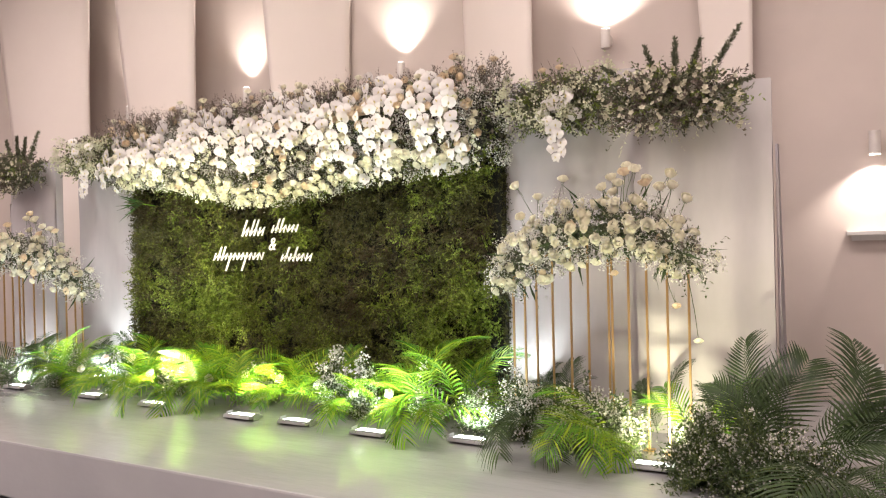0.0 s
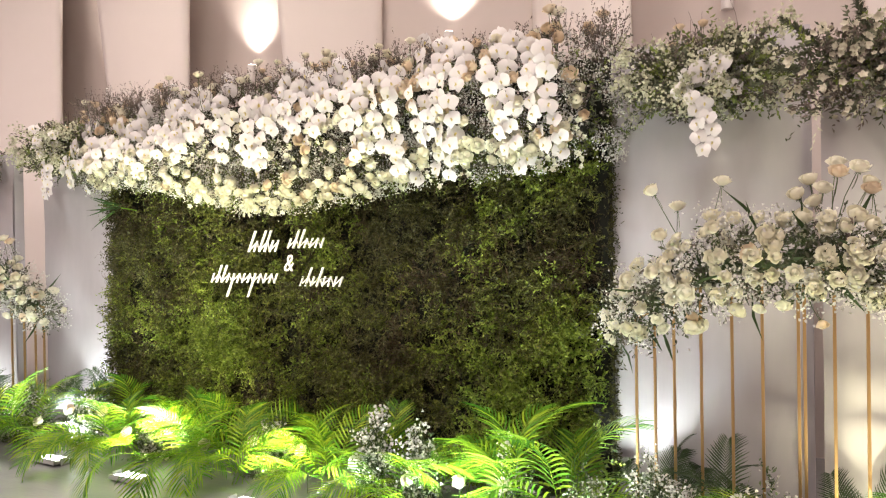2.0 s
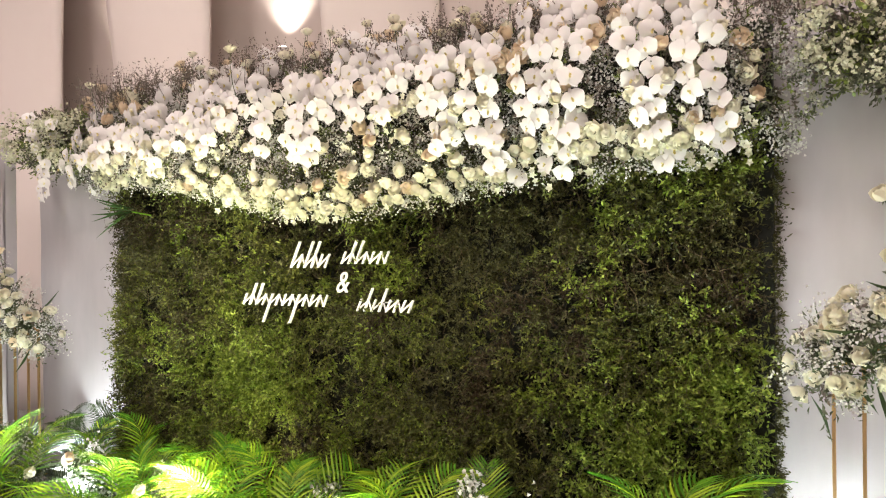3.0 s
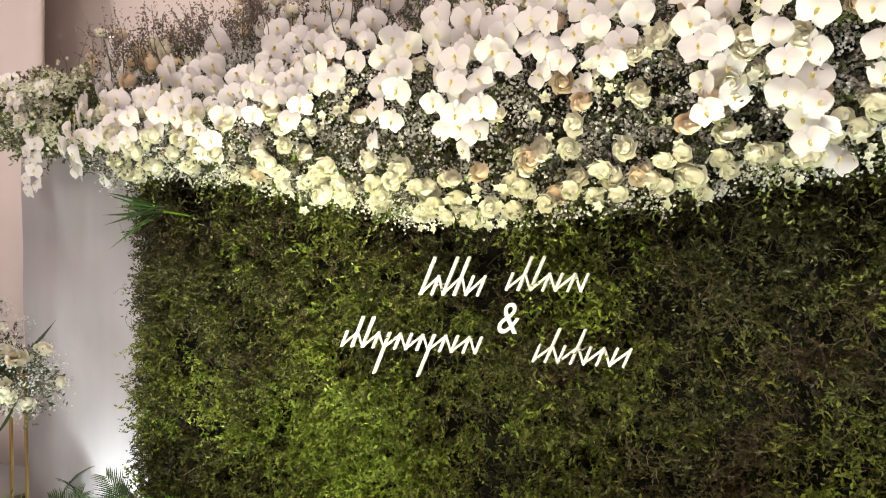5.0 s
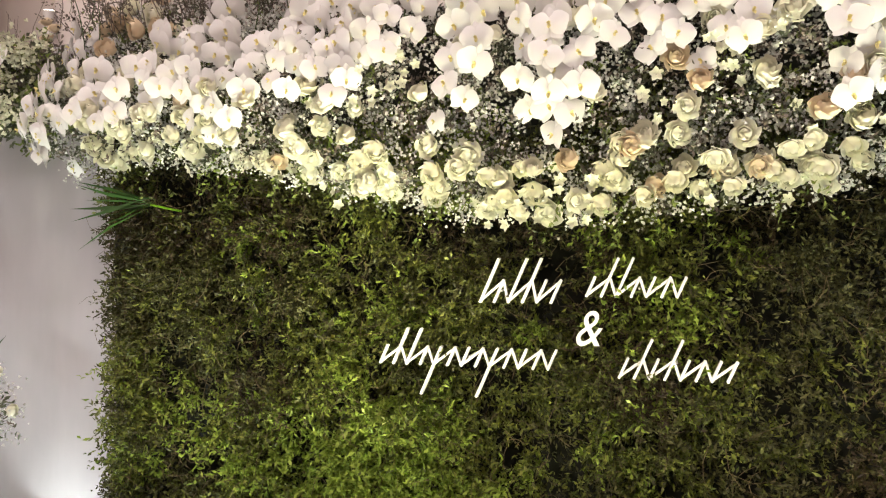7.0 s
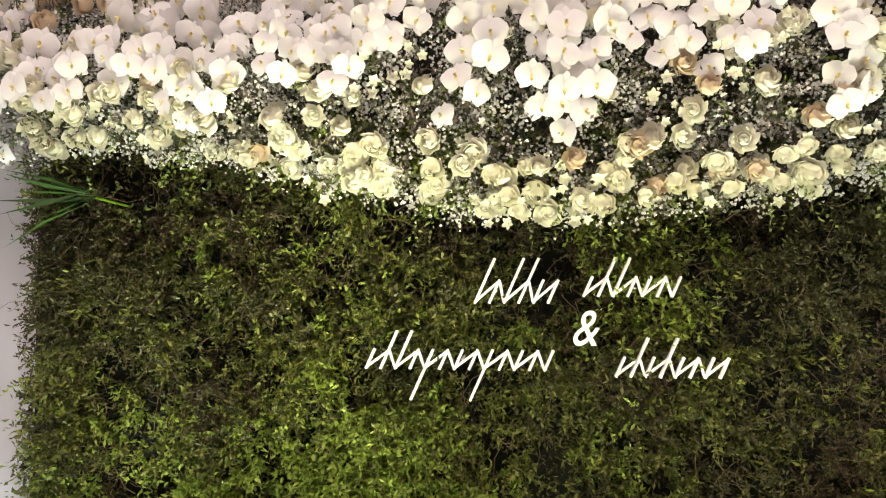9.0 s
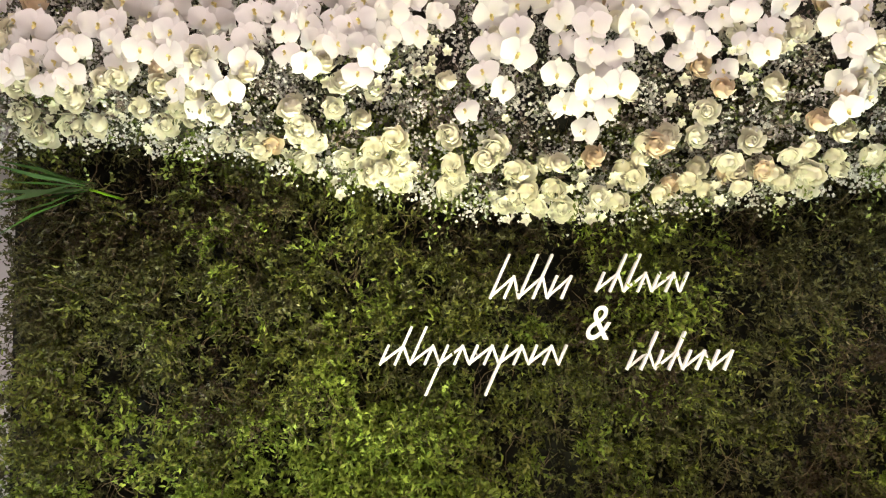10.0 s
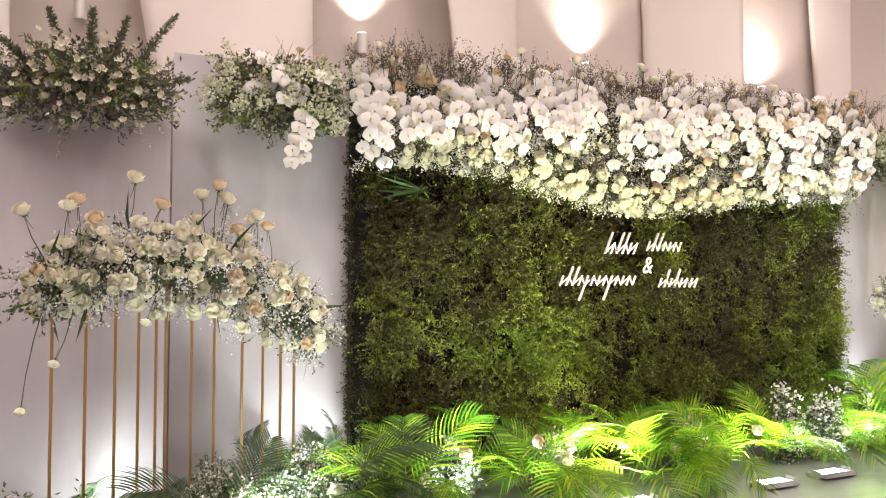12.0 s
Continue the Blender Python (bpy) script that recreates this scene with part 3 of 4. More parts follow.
def green_wall():
    """Tufts of small-leaved sprigs, each tuft of one planting, bulging forward away from the edges."""
    t = thing("green_wall", ((HX0 + HX1) / 2, 4.4, 0), "wall of mixed olive and fresh green artificial foliage", "green wall")
    inv = np.array(t.matrix_world.translation)
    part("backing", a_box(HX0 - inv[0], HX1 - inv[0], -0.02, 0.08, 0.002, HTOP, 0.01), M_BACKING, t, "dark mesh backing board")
    rg = np.random.RandomState(3)
    def front(x):
        e = min(1.0, max(0.0, min(x - HX0, HX1 - x) / 0.3))
        return HY - 0.085 * math.sqrt(e)
    heaps = {"dull_foliage": [], "olive_foliage": [], "fresh_foliage": [], "brown_foliage": []}
    for i in range(4300):
        x, z = rg.uniform(HX0 + 0.07, HX1 - 0.05), rg.uniform(0.02, 1.98)
        lump = noise.noise(Vector((x * 3.2, 1.0, z * 3.2))) + 0.6 * noise.noise(Vector((x * 8, 5.0, z * 8)))
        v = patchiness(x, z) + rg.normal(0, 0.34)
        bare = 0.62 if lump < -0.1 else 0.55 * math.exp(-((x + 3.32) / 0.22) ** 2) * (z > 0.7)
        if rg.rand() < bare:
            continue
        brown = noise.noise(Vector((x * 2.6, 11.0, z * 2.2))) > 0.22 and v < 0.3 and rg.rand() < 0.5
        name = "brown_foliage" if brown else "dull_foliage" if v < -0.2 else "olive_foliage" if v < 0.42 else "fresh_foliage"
        y = front(x) - min(0.055, max(-0.04, 0.07 * lump + rg.uniform(-0.03, 0.035)))
        heaps[name].append((x, y, z, 0.7 + 0.5 * rg.rand() + 0.3 * max(0, lump)))
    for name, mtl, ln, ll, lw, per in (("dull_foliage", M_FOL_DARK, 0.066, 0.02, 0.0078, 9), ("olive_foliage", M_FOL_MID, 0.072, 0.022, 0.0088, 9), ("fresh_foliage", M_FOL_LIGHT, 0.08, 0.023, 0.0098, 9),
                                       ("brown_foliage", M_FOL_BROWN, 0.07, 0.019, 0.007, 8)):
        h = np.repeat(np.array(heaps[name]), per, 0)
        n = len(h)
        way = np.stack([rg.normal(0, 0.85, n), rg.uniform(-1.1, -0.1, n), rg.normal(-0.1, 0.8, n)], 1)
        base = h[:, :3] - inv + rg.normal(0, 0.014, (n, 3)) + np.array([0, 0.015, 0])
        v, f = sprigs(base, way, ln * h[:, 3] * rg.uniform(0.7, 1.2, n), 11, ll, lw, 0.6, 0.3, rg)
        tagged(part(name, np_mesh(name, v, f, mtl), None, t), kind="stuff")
    # dull leaf colour stands in for the shade deep between tufts
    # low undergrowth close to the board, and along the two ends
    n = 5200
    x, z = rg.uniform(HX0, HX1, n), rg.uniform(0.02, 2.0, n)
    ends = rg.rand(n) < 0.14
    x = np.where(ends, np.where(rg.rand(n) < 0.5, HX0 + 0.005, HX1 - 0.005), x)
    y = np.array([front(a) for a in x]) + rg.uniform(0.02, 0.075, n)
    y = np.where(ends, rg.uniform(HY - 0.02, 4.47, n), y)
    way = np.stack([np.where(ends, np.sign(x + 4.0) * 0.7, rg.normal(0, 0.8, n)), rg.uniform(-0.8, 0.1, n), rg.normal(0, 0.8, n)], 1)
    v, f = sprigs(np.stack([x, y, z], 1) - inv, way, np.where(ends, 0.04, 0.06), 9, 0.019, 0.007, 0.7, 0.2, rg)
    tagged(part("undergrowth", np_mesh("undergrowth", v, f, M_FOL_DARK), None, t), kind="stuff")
    k = 1700
    x, z = rg.uniform(HX0 + 0.05, HX1 - 0.05, k), rg.uniform(0.05, 1.95, k)
    b0 = np.stack([x, np.array([front(a) for a in x]) - rg.uniform(0.02, 0.08, k), z], 1) - inv
    d = np.stack([rg.normal(0, 0.07, k), rg.uniform(-0.03, 0.03, k), rg.normal(-0.01, 0.07, k)], 1)
    tagged(part("dry_growth", np_mesh("dry_growth", *stalks(b0, b0 + d, 0.0013, 0.25, rg), M_STEM), None, t), kind="stuff")
    return t


green_wall()


def pinned_leaf():
    t = thing("palm_leaf", (-5.55, 4.16, 1.62), "green fan of palm leaf pinned on the foliage wall", "palm leaf")
    rg = np.random.RandomState(4)
    for a in np.linspace(radians(158), radians(206), 11):
        d = np.array([[math.cos(a), rg.uniform(-0.2, 0.0), math.sin(a)]])
        v, f = blades(rg.normal(0, 0.01, (1, 3)), d, rg.uniform(0.2, 0.32), 0.015, 0.06, rg)
        part("blade", np_mesh("blade", v, f, M_PINNED), None, t)
    part("stalk", rod(bmesh.new(), (0, 0, 0), (0.06, 0.09, -0.02), 0.004, n=6), M_PALM, t)


pinned_leaf()


# ---- the sign: names given as plain bars ----
def sign_word(parent, x0, x1, z0, z1, strokes, seed, tall=(), tails=()):
    rg = np.random.RandomState(seed)
    def bar(ax, az, bx, bz, w):
        bm = bmesh.new()
        d = Vector((bx - ax, 0, bz - az))
        m = Matrix.Translation(((ax + bx) / 2, 0, (az + bz) / 2)) @ d.to_track_quat("Z", "Y").to_matrix().to_4x4() @ Matrix.Diagonal((w, 0.008, d.length, 1))
        g = bmesh.ops.create_cube(bm, size=1.0, matrix=m)
        e = [e for e in {e for v in g["verts"] for e in v.link_edges}]
        bmesh.ops.bevel(bm, geom=e, offset=0.0016, segments=1, affect="EDGES")
        part("bar", bm, M_WHITE, parent)
    step = (x1 - x0) / strokes
    for i in range(strokes):
        h = z1 - z0
        hi = z0 + h * (1.9 if i in tall else 1.0)
        lo = z0 - h * (1.5 if i in tails else 0.0)
        x = x0 + step * (i + 0.3)
        k = 0.45
        bar(x + k * (lo - z0), lo, x + k * (hi - z0), hi, 0.015 + 0.004 * (i in tall or i in tails))
        if i + 1 < strokes:
            up = i % 2
            bar(x + (k * h if up else 0), z1 - 0.006 if up else z0 + 0.004, x + step + (k * h if not up else 0) * 0.9, (z0 + 0.004) if up else z1 - 0.006, 0.006)


def sign():
    t = thing("name_sign", (0, 4.16, 0), "white cut-out script lettering fixed on the foliage wall", "sign")
    sign_word(t, -4.375, -4.12, 1.295, 1.365, 6, 1, tall=(0, 2, 3))
    sign_word(t, -4.06, -3.77, 1.315, 1.375, 7, 2, tall=(1, 2))
    sign_word(t, -4.70, -4.13, 1.10, 1.16, 13, 3, tall=(1, 2), tails=(4, 8))
    sign_word(t, -3.97, -3.64, 1.085, 1.145, 8, 4, tall=(1, 3))
    c = bpy.data.curves.new("ampersand", "FONT")
    c.body, c.size, c.extrude, c.shear = "&", 0.15, 0.004, 0.3
    ob = new("ampersand", c)
    me = bpy.data.meshes.new_from_object(ob)
    bpy.data.objects.remove(ob)
    a = part("ampersand", me, M_WHITE, t)
    a.matrix_local = pose(-4.085, 0, 1.175, 90, 0, 0) @ Matrix.Diagonal((0.8, 1, 1, 1))
    for px, pz in ((-4.3, 1.33), (-3.9, 1.34), (-4.4, 1.13), (-3.8, 1.13)):
        part("standoff", rod(bmesh.new(), (px, 0.005, pz), (px, 0.12, pz), 0.003, n=6), M_WHITE, t)


sign()


# ---- the flower garland over the green wall ----
GX = [-5.95, -5.5, -5.1, -4.75, -4.35, -3.7, -3.4, -3.1, -2.5, -2.05]
GZ = [1.74, 1.78, 1.72, 1.63, 1.55, 1.55, 1.62, 1.67, 1.68, 1.76]


def g_low(x):
    return float(np.interp(x, GX, GZ))


def g_front(x, z):
    """Front of the garland at a height: it swells out and then leans back towards its top."""
    belly = float(np.interp(x, (-5.9, -4.6, -2.3), (1.88, 1.98, 2.14)))
    low = g_low(x)
    tuck = 0.06 * max(0.0, 1 - (x + 5.95) / 0.5) + 0.16 * max(0.0, 1 - (-2.0 - x) / 0.25)
    if z < belly:
        return 4.13 + tuck - 0.15 * math.sin(0.5 * math.pi * max(0.0, (z - low) / (belly - low)))
    return 3.98 + tuck + 0.62 * (z - belly) ** 1.05


def garland():
    t = thing("flower_garland", (-3.98, 4.25, 2.0), "thick garland of white orchids and cream roses over the foliage wall", "garland")
    o = np.array(t.matrix_world.translation)
    rg = np.random.RandomState(21)
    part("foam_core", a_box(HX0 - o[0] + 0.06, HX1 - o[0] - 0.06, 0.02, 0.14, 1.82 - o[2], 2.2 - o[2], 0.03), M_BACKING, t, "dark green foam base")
    # hanging sprays of orchids, two abreast: place, top, lowest bloom, sideways turn
    tails = [(-5.93, 2.1, 1.74, -0.9), (-5.84, 2.28, 1.79, -0.6)]
    for x in np.arange(-5.68, -3.3, 0.15):
        top = rg.uniform(2.08, 2.44)
        tails.append((x, top, max(g_low(x) + rg.uniform(0.06, 0.2), top - rg.uniform(0.3, 0.5)), 0.0))
    tails += [(-3.2, 2.3, 1.67, 0.0), (-3.0, 2.42, 1.84, 0.0), (-2.8, 2.36, 1.66, 0.0), (-2.56, 2.38, 1.67, 0.0), (-2.34, 2.28, 1.74, 0.1)]
    made = 0
    for sx, top, low, turn in tails:
        sx = sx + rg.uniform(-0.03, 0.03)
        z, k, drift = top, 0, rg.uniform(-0.4, 0.4) if sx < -3.25 else rg.uniform(-0.12, 0.12)
        while z > low and made < 299:
            done = (top - z) / max(0.05, top - low)
            wide = 0.047 - 0.02 * done
            x = sx + (wide if k % 2 else -wide) + rg.uniform(-0.02, 0.02) + drift * (top - z) ** 2 * 2.2
            y = g_front(x, z) - rg.uniform(0.03, 0.09)
            add_orchid(t, np.array([x, y, z]) - o, (turn + rg.uniform(-0.5, 0.5) + (0.3 if k % 2 else -0.3), -1, rg.uniform(-0.5, 0.25)), rg.uniform(-32, 32), (1.08 - 0.2 * done) * rg.uniform(0.88, 1.06))
            z -= rg.uniform(0.026, 0.05)
            k += 1
            made += 1
    # roses: a fringe that hangs unevenly below, many among the orchids, and some standing along the top
    for i in range(112):
        x = rg.uniform(-5.7, -2.2)
        z = g_low(x) + 0.0 + abs(rg.normal(0, 0.085)) + (0.07 if x > -3.1 else 0)
        y = g_front(x, z) - rg.uniform(0.0, 0.06)
        add_rose(t, np.array([x, y, z]) - o, (rg.uniform(-0.6, 0.6), -1, rg.uniform(-1.5, -0.1)), rg.uniform(0.7, 0.98), 0.03)
    for i in range(185):
        x = rg.uniform(-5.85, -2.1)
        z = g_low(x) + 0.1 + (2.3 - g_low(x)) * rg.rand() ** 1.25
        add_rose(t, np.array([x, g_front(x, z) - rg.uniform(0.0, 0.05), z]) - o, (rg.uniform(-0.5, 0.5), -1, rg.uniform(-0.3, 0.7)), rg.uniform(0.66, 0.96), 0.15 + 0.5 * (z > 2.1))
    # small open blossoms in sprays along the lower edge and between the larger flowers
    bud = np_mesh("blossom", *joined(*[turned(petal(0.017, 0.021, 0.009, 0.2, 0.001, 3, 2, 0.2), 72 * i) for i in range(5)]), M_CREAMFILL, True)
    for i in range(46):
        x = rg.uniform(-5.6, -2.15)
        z = g_low(x) + (rg.uniform(0.02, 0.14) if i % 2 else rg.uniform(0.1, 0.5))
        for j in range(5):
            xx, zz = x + rg.normal(0, 0.022), z - 0.02 * j + rg.normal(0, 0.01)
            ob = part("blossom", bud, None, t)
            ob.matrix_local = facing(np.array([xx, g_front(xx, zz) - rg.uniform(0.01, 0.06), zz]) - o, (rg.uniform(-0.8, 0.8), -1, rg.uniform(-0.8, 0.3)), rg.uniform(0, 72), rg.uniform(0.6, 0.95))
    roots, heads = [], []
    for i in range(54):
        x = rg.uniform(-5.85, -2.1)
        z = rg.uniform(2.3, 2.47)
        head = np.array([x, rg.uniform(4.02, 4.3), z]) - o
        roots.append(head + np.array([rg.uniform(-0.04, 0.04), 0.02, 2.15 - z]))
        heads.append(head)
        add_rose(t, head, (rg.uniform(-0.3, 0.3), rg.uniform(-0.6, 0.1), 1), rg.uniform(0.55, 0.85), 0.6)
    tagged(part("stem_growth", np_mesh("stem_growth", *stalks(np.array(roots), np.array(heads), 0.0028, 0.05, rg), M_LEAF), None, t), kind="stuff")
    # filling of twigs, small leaves and pale blossom
    n = 3300
    x = rg.uniform(-5.95, -1.98, n)
    z = np.array([rg.uniform(g_low(a) + 0.03, 2.36) for a in x])
    y = np.array([g_front(a, b) + 0.055 for a, b in zip(x, z)])
    base = np.stack([x, y, z], 1) - o
    way = np.stack([rg.normal(0, 0.5, n), -np.ones(n), rg.normal(0, 0.5, n)], 1)
    q = rg.rand(n)
    for name, sel, mtl in (("leaf_filling", q < 0.5, M_SAGE), ("lime_filling", (q >= 0.5) & (q < 0.62), M_LIME), ("twig_filling", q >= 0.62, M_TWIG)):
        v, f = sprigs(base[sel], way[sel], 0.07, 11, 0.02, 0.008, 0.8, 0.2, rg)
        tagged(part(name, np_mesh(name, v, f, mtl), None, t), kind="stuff")
    m = 1500
    x = rg.uniform(-5.92, -2.0, m)
    z = np.array([rg.uniform(g_low(a) - 0.01, 2.38) for a in x])
    y = np.array([g_front(a, b) - rg.uniform(-0.06, 0.0) for a, b in zip(x, z)])
    x, y, z = [(np.repeat(c, 24) + rg.normal(0, 0.02, m * 24)) for c in (x, y, z)]
    tagged(part("blossom_filling", np_mesh("blossom_filling", *tufts(np.stack([x, y, z], 1) - o, 0.0085, rg), M_GYP), None, t), kind="stuff")
    k = 300
    x = rg.uniform(-5.9, -2.02, k)
    a = np.stack([x, rg.uniform(4.05, 4.3, k), np.full(k, 2.24)], 1) - o
    b = a + np.stack([rg.normal(0, 0.05, k), rg.normal(-0.02, 0.04, k), rg.uniform(0.06, 0.2, k)], 1)
    tagged(part("stem_filling", np_mesh("stem_filling", *stalks(a, b, 0.0022, 0.08, rg), M_TWIG), None, t), kind="stuff")
    v, f = sprigs(np.repeat(a + (b - a) * 0.5, 3, 0), np.repeat(b - a, 3, 0) + rg.normal(0, 0.05, (900, 3)), 0.1, 14, 0.014, 0.007, 0.8, 0.0, rg)
    tagged(part("top_filling", np_mesh("top_filling", v, f, M_TWIG), None, t), kind="stuff")
    h = 60
    x = rg.uniform(-5.85, -2.2, h)
    a = np.stack([x, [g_front(c, g_low(c)) - 0.02 for c in x], [g_low(c) + 0.06 for c in x]], 1) - o
    v, f = sprigs(a, np.stack([rg.normal(0, 0.3, h), np.full(h, -0.2), -np.ones(h)], 1), 0.12, 12, 0.018, 0.009, 0.6, 0.4, rg)
    tagged(part("trailing_foliage", np_mesh("trailing_foliage", v, f, M_LIME), None, t), kind="stuff")


garland()


# ---- flower clusters on the side panels ----
def inner_cluster(cx, way, seed):
    """Cluster of small white blossom with one hanging orchid spray."""
    rg = np.random.RandomState(seed)
    t = thing("corner_flowers", (cx, 4.36, 2.1), "loose cluster of white blossom, leaves and hanging orchids", "flower cluster", "inner corner flowers")
    n = 760
    c = np.stack([np.clip(rg.normal(0, 0.17, n), -0.3, 0.3), rg.uniform(-0.22, 0.06, n), np.clip(rg.normal(0, 0.085, n), -0.14, 0.14)], 1)
    w = c * np.array([1.2, 1, 1.6]) + np.array([0, -0.12, 0.02])
    for name, a, b, mtl in (("leaf_filling", 0, 430, M_SAGE), ("lime_filling", 430, 640, M_LIME), ("twig_filling", 640, 760, M_TWIG)):
        v, f = sprigs(c[a:b] * 0.8, w[a:b], 0.10, 12, 0.028, 0.012, 0.6, 0.15, rg)
        tagged(part(name, np_mesh(name, v, f, mtl), None, t), kind="stuff")
    p = np.concatenate([c[rg.randint(n, size=110)][:, None] * 1.2 + np.array([0, -0.06, 0]) + rg.normal(0, 0.022, (110, 22, 3))]).reshape(-1, 3)
    tagged(part("white_blossom", np_mesh("white_blossom", *tufts(p, 0.014, rg), M_CREAMFILL), None, t), kind="stuff")
    for i in range(12):
        add_orchid(t, (way * 0.03 + rg.normal(0, 0.1), rg.uniform(-0.3, -0.2), rg.normal(0.0, 0.07)), (rg.uniform(-0.5, 0.5), -1, rg.uniform(-0.2, 0.4)), rg.uniform(-25, 25), 1.0)
    for i in range(9):
        add_orchid(t, (0.05 - 0.05 * way + way * (0.0 + 0.005 * i) + (0.028 if i % 2 else -0.028) + rg.uniform(-0.01, 0.01), -0.3 + 0.004 * i, -0.14 - 0.029 * i), (rg.uniform(-0.5, 0.5), -1, rg.uniform(-0.2, 0.2)), rg.uniform(-25, 25), 0.78)
    k = 26
    a = c[:k] * 0.5
    b = a + np.stack([rg.normal(0, 0.1, k), rg.uniform(-0.12, 0, k), rg.uniform(0.12, 0.3, k)], 1)
    tagged(part("stem_filling", np_mesh("stem_filling", *stalks(a, b, 0.002, 0.08, rg), M_TWIG), None, t), kind="stuff")
    for i in range(7):
        add_rose(t, b[i], (0, -0.5, 1), 0.6, 0.8)
    return t


def outer_cluster(cx, seed):
    """Wide cluster of pale lilies with upright foxtail plumes."""
    rg = np.random.RandomState(seed)
    t = thing("corner_flowers", (cx, 4.16, 1.98), "wide cluster of pale blossom with upright foxtail fern plumes", "flower cluster", "outer corner flowers")
    n = 640
    c = np.stack([np.clip(rg.normal(0, 0.18, n), -0.33, 0.33), rg.uniform(-0.25, 0.0, n), np.clip(rg.normal(0.02, 0.075, n), -0.12, 0.15)], 1)
    w = c * np.array([1.3, 1, 1.3]) + np.array([0, -0.1, 0.03])
    for name, a, b, mtl in (("leaf_filling", 0, 330, M_SAGE), ("lime_filling", 330, 420, M_LIME), ("twig_filling", 420, 640, M_TWIG)):
        v, f = sprigs(c[a:b] * 0.85, w[a:b], 0.11, 12, 0.03, 0.011, 0.55, 0.2, rg)
        tagged(part(name, np_mesh(name, v, f, mtl), None, t), kind="stuff")
    # six-pointed pale blossoms
    bl = joined(*[turned(petal(0.024, 0.027, 0.016, 0.3, 0.001, 3, 2, 0.15), 72 * i) for i in range(5)])
    me = np_mesh("blossom", *bl, M_DUSTY, True)
    for i in range(250):
        p = c[rg.randint(n)] * np.array([1.15, 1.15, 1.35]) + np.array([0, -0.06, 0])
        ob = part("blossom", me, None, t)
        ob.matrix_local = facing(p, (rg.uniform(-0.8, 0.8), -1, rg.uniform(-0.5, 0.8)), rg.uniform(0, 72), rg.uniform(0.42, 0.8))
    for (dx, dz, ln) in ((-0.4, 0.26, 0.30), (-0.15, 0.34, 0.30), (0.02, 0.36, 0.30), (0.16, 0.34, 0.3), (0.36, 0.38, 0.34), (0.42, 0.1, 0.26), (-0.42, 0.06, 0.26)):
        a = np.array([dx * 0.35, -0.1, 0.03])
        b = np.array([dx, -0.12, dz])
        b = b + (b - a) * 0.05
        k = 420
        s = rg.uniform(0.2, 1.0, k)
        pts = a + (b - a) * s[:, None]
        ax = unit(b - a)
        d = rg.normal(size=(k, 3)) * 0.8 + ax * 0.8
        v, f = blades(pts, d, 0.045 * (1.15 - s * 0.6), 0.006, 0.1, rg)
        part("plume", np_mesh("plume", *joined((v, f), stalks(a[None], b[None], 0.003, 0.02, rg)), M_SAGE), None, t)
    k = 34
    a = c[:k] * 0.9
    b = a + np.stack([rg.normal(0, 0.1, k), rg.uniform(-0.1, 0, k), rg.uniform(-0.3, -0.05, k)], 1)
    v, f = sprigs(a, b - a, 0.13, 14, 0.022, 0.009, 0.4, 0.4, rg)
    tagged(part("trailing_foliage", np_mesh("trailing_foliage", v, f, M_CREAMFILL), None, t), kind="stuff")
    return t


inner_cluster(-1.63, 1, 31)
inner_cluster(-6.33, -1, 32)
outer_cluster(-0.88, 33)
outer_cluster(-7.22, 34)


# ---- rose stands ----
RIGHT_POLES = (-1.92, -1.83, -1.74, -1.62, -1.49, -1.37, -1.236, -1.214, -1.11, -1.0, -0.88, -0.76)
LEFT_POLES = (-7.31, -7.19, -7.08, -6.99, -6.92, -6.88, -6.77, -6.67, -6.54, -6.44, -6.35, -6.28)


